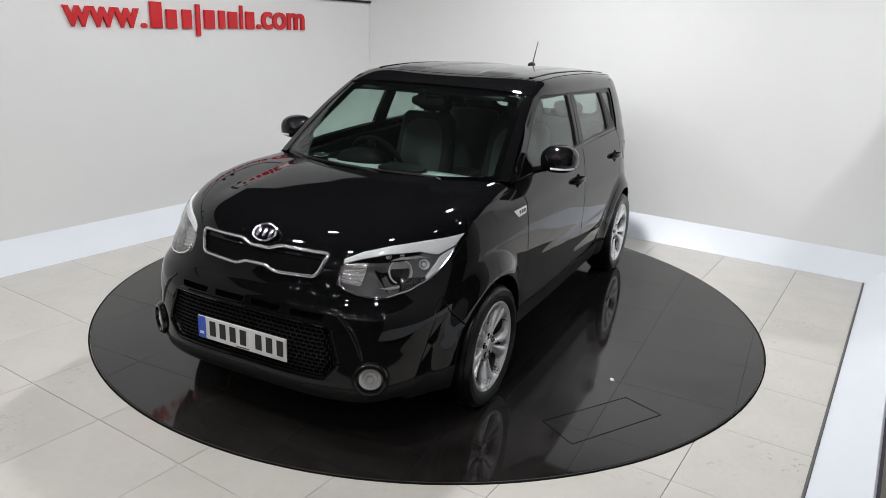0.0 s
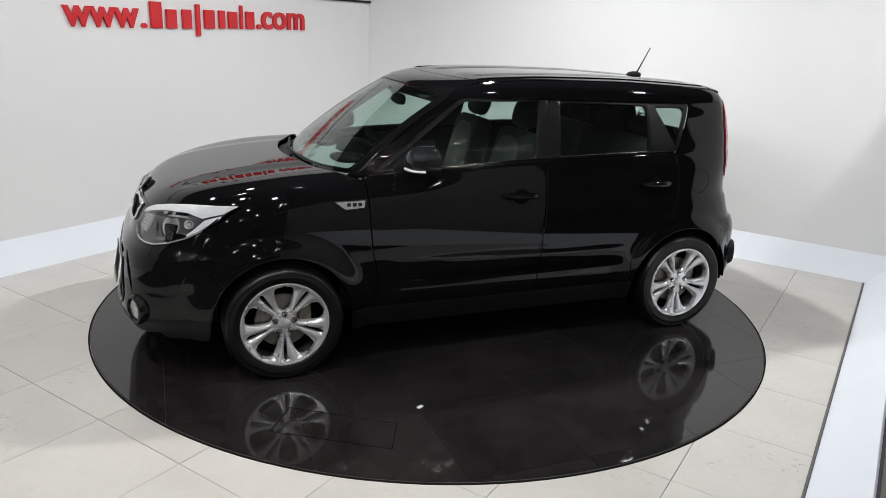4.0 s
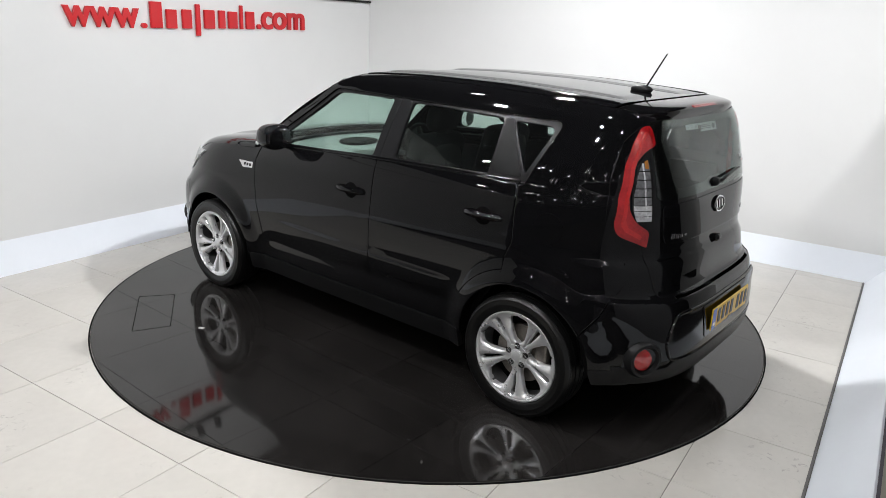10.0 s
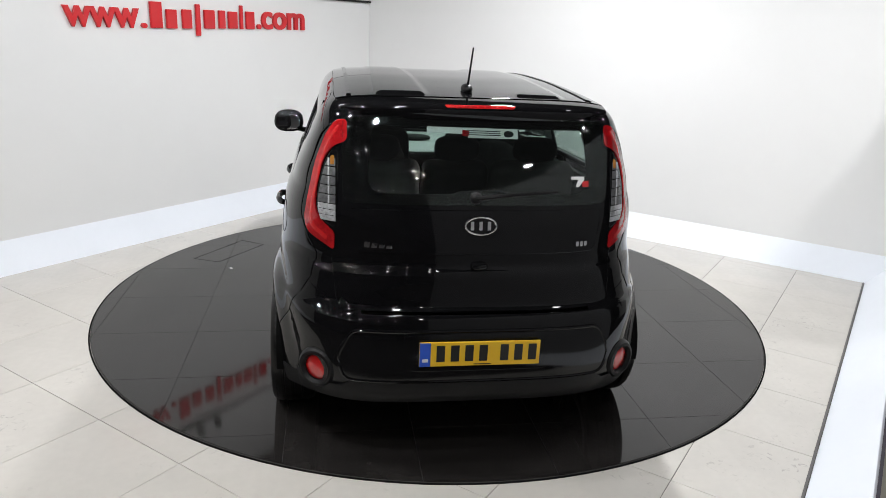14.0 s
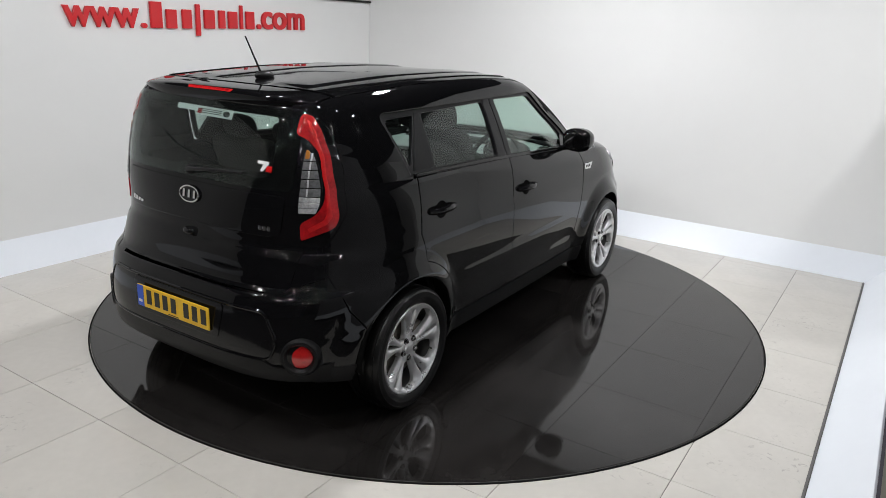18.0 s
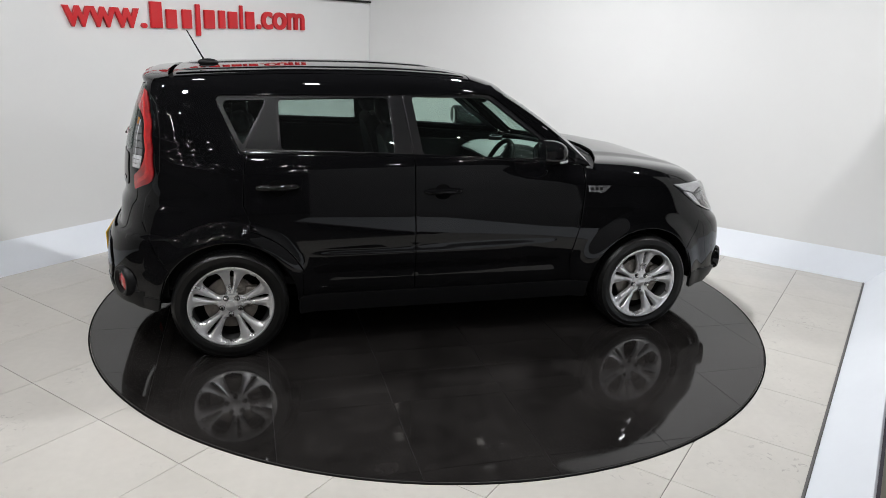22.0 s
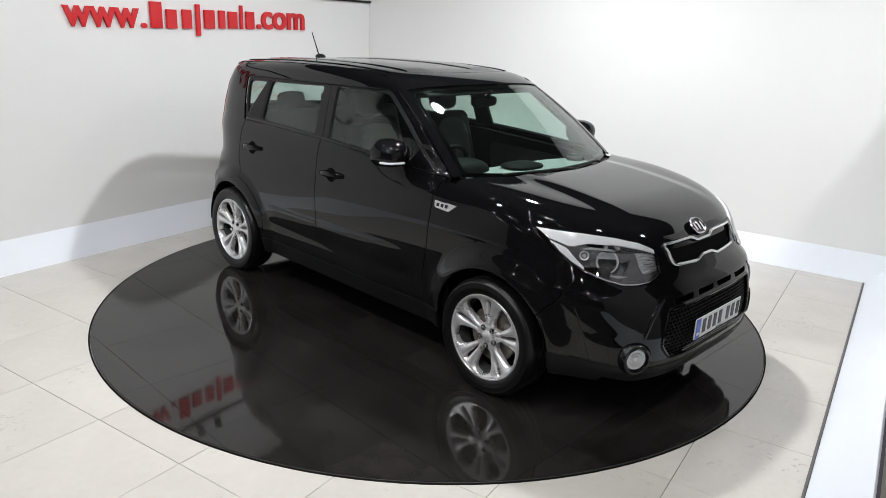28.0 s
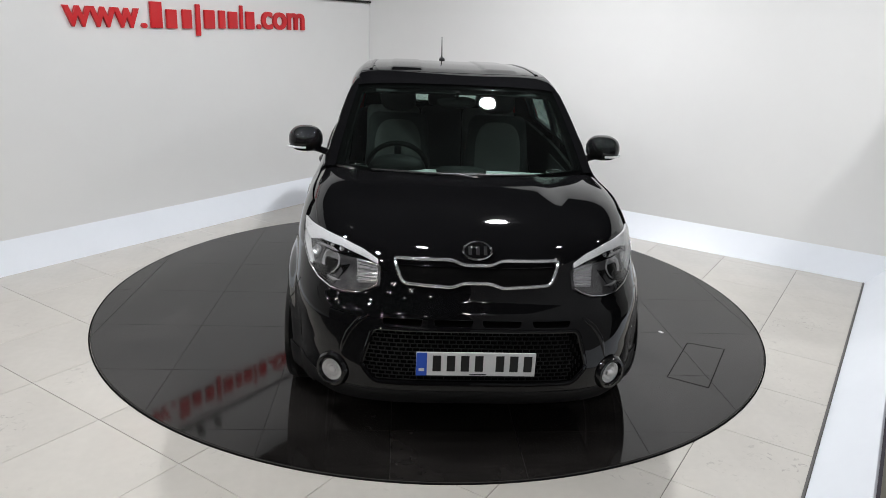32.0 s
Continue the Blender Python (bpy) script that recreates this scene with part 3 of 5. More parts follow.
def side_y(x, z):
    x, z = np.asarray(x, float), np.asarray(z, float)
    w = half_width(tall(x, z))
    w = w + (end_width(tall(x, z)) - w) * step01(1.45, 1.66, np.abs(x))
    xi = np.clip((x - MID_F) / (nose(z) - MID_F), 0, 0.9999)
    xr = np.clip((MID_R - x) / (MID_R - tail(z)), 0, 0.9999)
    pf, pr = pow_f(z), pow_r(z)
    ya = w * (1 - xi ** pf) ** (1 / pf) * (1 - xr ** pr) ** (1 / pr)
    ya = ya - 0.060 * step01(0.95, 1.10, z) * (1 - 0.7 * step01(1.1, 1.5, z)) * np.clip((x + 0.3) / 1.15, 0, 1.2) ** 2
    top = hood_line(x)
    rho = np.clip((top - z) / (top - 0.84), 1e-4, 1) ** (1 / CAP)
    yb = half_width(np.minimum(z, 0.84)) * np.maximum(rho ** 3 - xi ** 3, 1e-6) ** (1 / 3)
    s = step01(0.75, 1.2, x) * (z > 0.84)
    return (1 - s) * ya + s * yb + flare(x, z) + sill_shape(x, z)


def side(sign=1, lift=0.0):
    def fn(x, z):
        return np.stack([x, sign * (side_y(x, z) + lift), z], -1)
    return fn


def front_x(y, z):
    y, z = np.abs(np.asarray(y, float)), np.asarray(z, float)
    w, a = end_width(np.minimum(z, 0.84)), nose(z) - MID_F
    x = np.full(np.broadcast(y, z).shape, 1.9)
    eta = np.clip(y / w, 0, 0.998)
    pf = pow_f(z)
    for _ in range(12):
        top = hood_line(x)
        rho = np.where(z > 0.84, np.clip((top - z) / (top - 0.84), 1e-4, 1) ** (1 / CAP), 1.0)
        x = 0.5 * x + 0.5 * (MID_F + a * np.maximum(rho ** pf - eta ** pf, 1e-6) ** (1 / pf))
    return x


def front(y, z):
    return np.stack([front_x(y, z), y + 0 * z, z + 0 * y], -1)


def rear_x(y, z):
    y, z = np.abs(np.asarray(y, float)), np.asarray(z, float)
    eta = np.clip(y / end_width(tall(-1.7 + 0 * z, z)), 0, 0.998)
    pr = pow_r(z)
    return MID_R + (tail(z) - MID_R) * (1 - eta ** pr) ** (1 / pr)


def rear(y, z):
    return np.stack([rear_x(y, z), y + 0 * z, z + 0 * y], -1)


def hood_top(x, y):
    xi = np.clip((x - MID_F) / (1.985 - MID_F), 0, 1.2)
    rho = (xi ** 3 + (np.abs(y) / half_width(0.84)) ** 3) ** (1 / 3)
    top = hood_line(x)
    bulge = 0.012 * (1 - step01(0.36, 0.50, np.abs(y))) * step01(1.95, 1.6, x)
    return np.stack([x, y, top - 0.012 + bulge - (top - 0.84) * np.minimum(rho, 1.0) ** CAP], -1)


def roof_top(x, y):
    e = np.abs(y) / 0.60
    rib = 0.007 * (step01(0.20, 0.215, np.abs(y)) - step01(0.41, 0.425, np.abs(y))) * step01(0.15, 0.0, x) * step01(-1.55, -1.45, x)
    return np.stack([x, y, roof_line(x) - 0.004 * e ** 2 - 0.016 * e ** 8 + rib], -1)


def screen(v, s):
    """The windscreen: v across (-1..1), s from its foot (0) to its head (1)."""
    bow = 0.02 * 4 * s * (1 - s)
    xb, zb = 1.085 - 0.215 * v * v, 1.055 + 0.030 * v * v
    xt, zt = 0.385 - 0.075 * v * v, 1.515 - 0.018 * v * v - 0.02 * np.abs(v) ** 8
    yb, yt = 0.765 * v, 0.655 * v
    return np.stack([xb + (xt - xb) * s + bow * 0.6, yb + (yt - yb) * s, zb + (zt - zb) * s + bow * 0.8], -1)


def arc(cx, cz, r, a0, a1, n=28):
    return [(cx + r * math.cos(radians(a0 + (a1 - a0) * k / n)), cz + r * math.sin(radians(a0 + (a1 - a0) * k / n))) for k in range(n + 1)]


car = empty("hatchback_car")
tagged(car, "glossy black five-door hatchback parked on the turntable", "car")

ARCH = 0.368
BELT = [(0.83, 1.078), (0.48, 1.104), (-0.19, 1.138), (-1.0, 1.158), (-1.185, 1.158)]


def belt(x):
    return float(np.interp(-x, [-q[0] for q in BELT], [q[1] for q in BELT]))


def roof_edge(x0, x1, n=14):
    xs = np.linspace(x0, x1, n)
    return [(float(x), float(roof_line(x)) - 0.026) for x in xs]


def body_panels(sign):
    f = side(sign)
    h = (0, sign, 0)
    wing = ([(0.80, 0.325)] + [(0.77, 0.50), (0.812, 0.70), (0.832, 0.99), (0.838, 1.074)] + [(float(x), float(hood_line(x)) - 0.052) for x in np.linspace(0.86, 1.42, 12)]
            + [(1.475, 0.935), (1.585, 0.862), (1.70, 0.798), (1.705, 0.70), (1.67, 0.63)] + arc(AXLE, HUB, ARCH, 36, 180, 34) + [(0.905, 0.325)])
    panel("front_wing", wing, f, PAINT, car, step=0.014, hint=h)
    door = [(0.795, 0.345), (0.764, 0.50), (0.807, 0.70), (0.827, 0.99), (0.828, 1.074)] + [(x, belt(x) - 0.006) for x in (0.48, 0.1, -0.10, -0.242)] + [(-0.238, 0.80), (-0.228, 0.53), (-0.226, 0.345)]
    panel("front_door", door, f, PAINT, car, step=0.024, hint=h)
    rdoor = [(-0.231, 0.345), (-0.233, 0.53), (-0.243, 0.80), (-0.247, belt(-0.247) - 0.006)] + [(x, belt(x) - 0.006) for x in (-0.6, -1.0, -1.17)] + [(-1.182, 1.10), (-1.195, 0.88), (-1.165, 0.80)] + arc(-AXLE, HUB, ARCH + 0.075, 75, 25, 10) + [(-0.885, 0.345)]
    panel("rear_door", rdoor, f, PAINT, car, step=0.024, hint=h)
    quarter = ([(-0.89, 0.345)] + [q for q in arc(-AXLE, HUB, ARCH + 0.071, 25, 75, 10)] + [(-1.169, 0.802), (-1.2, 0.88), (-1.187, 1.10), (-1.176, 1.150), (-1.205, 1.155)]
               + rounded([(-1.205, 1.156), (-1.335, 1.453), (0.245, 1.482), (0.80, 1.082)], [0.0, 0.05, 0.04, 0.0])
               + [(0.885, 1.072), (0.62, 1.265), (0.40, 1.425), (0.30, 1.488)] + roof_edge(0.26, -1.63, 16)
               + [(-1.678, 1.500), (-1.668, 1.465), (-1.624, 1.40), (-1.610, 1.25), (-1.624, 1.05), (-1.670, 0.955), (-1.71, 0.90), (-1.73, 0.80), (-1.70, 0.70), (-1.67, 0.62)] + arc(-AXLE, HUB, ARCH, 148, 0, 34) + [(-0.913, 0.325), (-0.89, 0.325)])
    panel("rear_wing", quarter, f, PAINT, car, step=0.015, hint=h)
    # dark sheets added behind the shut lines so no light shows through
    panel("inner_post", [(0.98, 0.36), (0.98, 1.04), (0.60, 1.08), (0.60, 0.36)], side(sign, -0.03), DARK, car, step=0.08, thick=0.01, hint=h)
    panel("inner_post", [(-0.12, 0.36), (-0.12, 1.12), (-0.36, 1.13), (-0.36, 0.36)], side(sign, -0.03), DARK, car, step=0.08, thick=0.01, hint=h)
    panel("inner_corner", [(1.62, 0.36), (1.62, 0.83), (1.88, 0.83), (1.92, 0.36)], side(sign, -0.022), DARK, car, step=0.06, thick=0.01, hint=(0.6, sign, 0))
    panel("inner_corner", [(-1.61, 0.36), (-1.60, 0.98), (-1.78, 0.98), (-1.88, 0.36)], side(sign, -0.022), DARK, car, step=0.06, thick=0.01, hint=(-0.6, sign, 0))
    # sill cladding
    panel("sill_cladding", rounded([(0.905, 0.225), (0.905, 0.338), (-0.905, 0.338), (-0.905, 0.225)], 0.012), side(sign, 0.006), PLASTIC, car, step=0.05, thick=0.03, hint=h)
    # black surround of the side windows, glass and pillars
    g = side(sign, -0.012)
    dlo = rounded([(0.80, 1.084), (-1.203, 1.160), (-1.331, 1.450), (0.243, 1.478)], [0.0, 0.02, 0.05, 0.04])
    fw = rounded([(0.725, 1.104), (-0.188, 1.148), (-0.245, 1.462), (0.226, 1.460)], [0.02, 0.02, 0.03, 0.04])
    rw = rounded([(-0.352, 1.156), (-0.985, 1.172), (-0.995, 1.436), (-0.382, 1.455)], [0.02, 0.02, 0.03, 0.03])
    qw = rounded([(-1.060, 1.430), (-1.298, 1.424), (-1.190, 1.195)], [0.02, 0.05, 0.02])
    panel("window_surround", dlo, g, PILLAR, car, holes=[fw, rw, qw], step=0.04, thick=0.02, hint=h)
    for nm, q, gm in (("front_door_glass", fw, GLASS), ("rear_door_glass", rw, GLASS_DARK), ("quarter_glass", qw, GLASS_DARK)):
        panel(nm, q, side(sign, -0.022), gm, car, step=0.06, thick=0.004, sink=0.0, hint=h)
    # satin posts over the doors' shut line
    panel("b_post", [(-0.190, 1.150), (-0.240, 1.148), (-0.298, 1.466), (-0.247, 1.468)], side(sign, -0.008), PILLAR, car, step=0.05, thick=0.008, hint=h)
    panel("b_post", [(-0.250, 1.150), (-0.346, 1.154), (-0.378, 1.462), (-0.306, 1.466)], side(sign, -0.008), PILLAR, car, step=0.05, thick=0.008, hint=h)
    panel("c_post", [(-0.998, 1.176), (-1.176, 1.182), (-1.048, 1.440), (-1.006, 1.440)], side(sign, -0.008), PLASTIC, car, step=0.05, thick=0.008, hint=h)
    panel("mirror_sail", rounded([(0.755, 1.092), (0.545, 1.106), (0.600, 1.195)], 0.012), side(sign, -0.008), GLOSSTRIM, car, step=0.04, thick=0.008, hint=h)
    strip = [(0.80, belt(0.80) - 0.002)] + [(x, belt(x) - 0.002) for x in (0.4, 0.0, -0.4, -0.8, -1.18)] + [(x, belt(x) + 0.012) for x in (-1.18, -0.8, -0.4, 0.0, 0.4, 0.80)]
    panel("belt_strip", strip, side(sign, 0.0), GLOSSTRIM, car, step=0.05, thick=0.012, hint=h)


for sgn in (1, -1):
    body_panels(sgn)

# bonnet, roof, screens
hood_edge = []
for k in range(60):
    a = math.pi * k / 59 - math.pi / 2
    rho = 0.915 + 0.07 * step01(0.35, 0.75, math.cos(a))
    y = rho * 0.870 * abs(math.sin(a)) ** (2 / 3) * (1 if a > 0 else -1)
    x = 1.0 + rho * 0.985 * math.cos(a) ** (2 / 3)
    hood_edge.append((x, y))
bonnet = [(0.925, -0.788)] + hood_edge + [(0.925, 0.788)] + [(1.155 - 0.24 * (y / 0.76) ** 2, y) for y in np.linspace(0.75, -0.75, 16)]
panel("bonnet", bonnet, hood_top, PAINT, car, step=0.03, hint=(0, 0, 1))
panel("cowl", [(1.15 - 0.24 * (y / 0.76) ** 2, y) for y in np.linspace(0.74, -0.74, 16)] + [(1.02 - 0.20 * (y / 0.76) ** 2, y) for y in np.linspace(-0.74, 0.74, 16)],
      lambda x, y: hood_top(x, y) + np.array([0, 0, -0.035]), PLASTIC, car, step=0.04, hint=(0, 0, 1))
roof_outline = [(x, 0.61 - 0.01 * step01(-1.3, -1.66, x)) for x in np.linspace(0.11, -1.53, 20)] + [(-1.555 + 0.02 * (y / 0.58) ** 2, y) for y in np.linspace(0.55, -0.55, 12)] + [(x, -0.61 + 0.01 * step01(-1.3, -1.66, x)) for x in np.linspace(-1.53, 0.11, 20)] + [(0.18 - 0.06 * (y / 0.6) ** 2, y) for y in np.linspace(-0.57, 0.57, 12)]
panel("roof", roof_outline, roof_top, PAINT, car, step=0.025, hint=(0, 0, 1))


def header(v, s):
    """The rounded front of the roof: s from the roof sheet (0) to the head of the windscreen (1)."""
    p0 = roof_top(0.183 - 0.060 * v * v, 0.613 * v)
    p1 = screen(v, 0.985 + 0 * s) + np.array([0.004, 0, 0.006])
    t0 = np.stack([0.24 + 0 * v, 0.03 * v, -0.030 + 0 * v], -1)
    t1 = (screen(v, 0.90 + 0 * s) - screen(v, 1.0 + 0 * s)) * 1.9
    k = s[..., None]
    return p0 * (1 + 2 * k) * (1 - k) ** 2 + t0 * k * (1 - k) ** 2 + p1 * k * k * (3 - 2 * k) + t1 * k * k * (k - 1)


def spoiler(v, s):
    """The tail of the roof: it runs on level, then turns down over the rear glass."""
    wrap = 0.085 * np.abs(v) ** 5
    p0 = roof_top(-1.560 + 0.02 * v * v, 0.60 * v)
    c = np.stack([-1.738 + wrap, 0.588 * v, 1.546 - 0.024 * v ** 4], -1)
    p1 = np.stack([-1.716 + wrap, 0.572 * v, 1.482 + 0 * v], -1)
    k = s[..., None]
    w0, w1, w2 = (1 - k) ** 2, 5.0 * k * (1 - k), k * k
    return (p0 * w0 + c * w1 + p1 * w2) / (w0 + w1 + w2)


panel("roof_header", [(-0.985, 0.02), (0.985, 0.02), (0.985, 1.0), (-0.985, 1.0)], header, PAINT, car, step=0.05, thick=0.008, hint=(0, 0, 1))
for sgn in (1, -1):
    panel("roof_moulding", [(x, sgn * 0.535) for x in np.linspace(0.10, -1.52, 14)] + [(x, sgn * 0.555) for x in np.linspace(-1.52, 0.10, 14)], roof_top, GLOSSTRIM, car, step=0.05, lift=0.006, thick=0.01, hint=(0, 0, 1))
panel("windscreen", [(-0.925, 0.03), (0.925, 0.03), (0.925, 0.985), (-0.925, 0.985)], screen, SCREEN_GLASS, car, step=0.05, thick=0.004, sink=0.0, hint=(1, 0, 1))
panel("screen_band", rounded([(-0.93, 0.0), (0.93, 0.0), (0.93, 1.0), (-0.93, 1.0)], 0.03), screen, FRIT, car, holes=[rounded([(-0.885, 0.045), (0.885, 0.045), (0.885, 0.945), (-0.885, 0.945)], 0.04)], step=0.05, lift=-0.006, thick=0.003, hint=(1, 0, 1))
for sgn in (1, -1):
    panel("a_pillar", [(sgn * 0.928, 0.0), (sgn * 1.0, -0.02), (sgn * 1.0, 1.0), (sgn * 0.928, 1.0)], screen, PAINT, car, step=0.06, lift=0.004, thick=0.03, hint=(1, 0, 1))

# dark sheets added under the screen's edges to block light through the gaps
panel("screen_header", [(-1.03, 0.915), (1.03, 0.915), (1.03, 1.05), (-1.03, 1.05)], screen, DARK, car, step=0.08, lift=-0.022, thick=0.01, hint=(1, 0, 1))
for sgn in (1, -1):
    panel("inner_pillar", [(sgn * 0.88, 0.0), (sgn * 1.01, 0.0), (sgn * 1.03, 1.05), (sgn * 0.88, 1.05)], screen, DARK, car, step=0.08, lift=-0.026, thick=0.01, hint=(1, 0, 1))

for sgn in (1, -1):
    # added dark block that closes the gap at the roof corner
    part("corner_gusset", box_bm((0.07, 0.09, 0.04), (0.235, sgn * 0.577, 1.500), 0.008), DARK, car)

# nose: bumper skin with openings
GR = rounded([(-0.364, 0.880), (-0.325, 0.783), (-0.11, 0.772), (-0.06, 0.790), (0.06, 0.790), (0.11, 0.772), (0.325, 0.783), (0.364, 0.880), (0.11, 0.880), (0.06, 0.862), (-0.06, 0.862), (-0.11, 0.880)], [0.02, 0.025, 0.02, 0.02, 0.02, 0.02, 0.025, 0.02, 0.02, 0.02, 0.02, 0.02])
LOW = rounded([(-0.45, 0.602), (0.45, 0.602), (0.50, 0.43), (0.44, 0.358), (-0.44, 0.358), (-0.50, 0.43)], 0.03)
bump_edge = [(0.772, 0.40), (0.785, 0.48), (0.805, 0.60), (0.80, 0.72), (0.785, 0.80)]
under_lamp = [(0.748, 0.776), (0.70, 0.743), (0.64, 0.720), (0.52, 0.723), (0.468, 0.741), (0.426, 0.762), (0.420, 0.835), (0.450, 0.890)]
face = [(-q[0], q[1]) for q in bump_edge + under_lamp] + (bump_edge + under_lamp)[::-1] + [(0.765, 0.345), (0.62, 0.315), (-0.62, 0.315), (-0.765, 0.345)]
SLOTS = [rounded([(y0, 0.618), (y0 + 0.155, 0.618), (y0 + 0.165, 0.645), (y0 - 0.008, 0.645)], 0.01) for y0 in (-0.40, -0.18, 0.03, 0.25)]
panel("front_bumper", face, front, PAINT, car, holes=[GR, LOW] + SLOTS, step=0.025, hint=(1, 0, 0))
panel("front_splitter", [(-0.80, 0.36), (-0.62, 0.322), (0.62, 0.322), (0.80, 0.36), (0.785, 0.285), (0.60, 0.248), (-0.60, 0.248), (-0.785, 0.285)], front, PLASTIC, car, step=0.04, lift=0.005, thick=0.02, hint=(1, 0, 0))

for sgn in (1, -1):
    crease = np.array([(0.470, 0.652), (0.520, 0.615), (0.556, 0.565), (0.578, 0.510), (0.592, 0.455)])
    spine = front(sgn * crease[:, 0], crease[:, 1]) + np.array([-0.007, 0, 0])
    part("bumper_crease", tube([tuple(q) for q in spine], lambda t: 0.005 + 0.010 * math.sin(math.pi * min(1.0, 0.15 + 0.8 * t)), 12), PAINT, car, smooth=True)

# tail: tailgate, bumper, glass
gate = rounded([(-0.60, 0.70), (0.60, 0.70), (0.635, 1.0), (0.615, 1.49), (-0.615, 1.49), (-0.635, 1.0)], [0.04, 0.04, 0.05, 0.05, 0.05, 0.05])
RG = rounded([(-0.53, 1.165), (0.53, 1.165), (0.535, 1.42), (0.45, 1.475), (-0.45, 1.475), (-0.535, 1.42)], [0.08, 0.08, 0.1, 0.05, 0.05, 0.1])
panel("tailgate", gate, rear, PAINT, car, holes=[RG], step=0.03, hint=(-1, 0, 0))
panel("glass_band", rounded([(-0.575, 1.448), (0.575, 1.448), (0.575, 1.492), (-0.575, 1.492)], 0.006), rear, DARK, car, step=0.05, lift=-0.004, thick=0.004, hint=(-1, 0, 0))
panel("glass_border", rounded([(-0.57, 1.145), (0.57, 1.145), (0.57, 1.482), (-0.57, 1.482)], 0.04), rear, FRIT, car, holes=[rounded([(-0.475, 1.185), (-0.12, 1.185), (-0.09, 1.200), (0.09, 1.200), (0.12, 1.185), (0.475, 1.185), (0.455, 1.452), (-0.455, 1.452)], [0.07, 0.02, 0.02, 0.02, 0.02, 0.07, 0.04, 0.04])], step=0.04, lift=0.0005, thick=0.0015, sink=0.0, hint=(-1, 0, 0))
panel("rear_glass", rounded([(-0.575, 1.14), (0.575, 1.14), (0.575, 1.485), (-0.575, 1.485)], 0.04), rear, GLASS_DARK, car, step=0.05, lift=0.005, thick=0.004, sink=0.0, hint=(-1, 0, 0))
rb = [(-0.755, 0.38), (-0.775, 0.48), (-0.79, 0.62), (-0.775, 0.72), (-0.66, 0.735), (-0.60, 0.690), (0.60, 0.690), (0.66, 0.735), (0.775, 0.72), (0.79, 0.62), (0.775, 0.48), (0.755, 0.38)]
panel("rear_bumper", rb, rear, PAINT, car, step=0.03, hint=(-1, 0, 0))



# ---- lamps, grille, plates ----
def blob(size, power=2.5, at=(0, 0, 0), nu=24, nv=14, m=None):
    """A soft box: a superellipsoid."""
    bm = bmesh.new()
    rows = []
    e = 2.0 / power

    def sp(c):
        return math.copysign(abs(c) ** e, c)
    for j in range(nv + 1):
        b = -math.pi / 2 + math.pi * j / nv
        rows.append([bm.verts.new((size[0] * sp(math.cos(b)) * sp(math.cos(2 * math.pi * k / nu)), size[1] * sp(math.cos(b)) * sp(math.sin(2 * math.pi * k / nu)), size[2] * sp(math.sin(b)))) for k in range(nu)])
    for r0, r1 in zip(rows, rows[1:]):
        for k in range(nu):
            bm.faces.new((r0[k], r0[(k + 1) % nu], r1[(k + 1) % nu], r1[k]))
    bmesh.ops.remove_doubles(bm, verts=bm.verts, dist=1e-5)
    bmesh.ops.transform(bm, matrix=Matrix.Translation(at) @ (m or Matrix()), verts=bm.verts)
    return bm


def on(fn, loop, lift, step=0.03):
    """A loop of 2D points carried onto a surface, lifted off it."""
    q = resample(list(loop), step)
    a, b = q[:, 0], q[:, 1]
    p0 = fn(a, b)
    e = 1e-3
    n = np.cross(fn(a + e, b) - fn(a - e, b), fn(a, b + e) - fn(a, b - e))
    n /= np.linalg.norm(n, axis=1)[:, None]
    return p0, n, lift


def ribbon(fn, loop, radius, mat, name, lift=0.0, hint=(1, 0, 0), flat=1.0, parent=None, label=""):
    p0, n, _ = on(fn, loop, lift, 0.02)
    n *= np.sign((n @ np.array(hint, float)).sum())
    return part(name, tube([tuple(q) for q in p0 + n * lift], radius, 8, True, flat), mat, parent or car, label, smooth=True)


def flip(poly, sign):
    return [(sign * q[0], q[1]) for q in poly]


def circle(cy, cz, r, n=28, squash=1.0):
    return [(cy + r * math.cos(2 * math.pi * k / n), cz + squash * r * math.sin(2 * math.pi * k / n)) for k in range(n)]


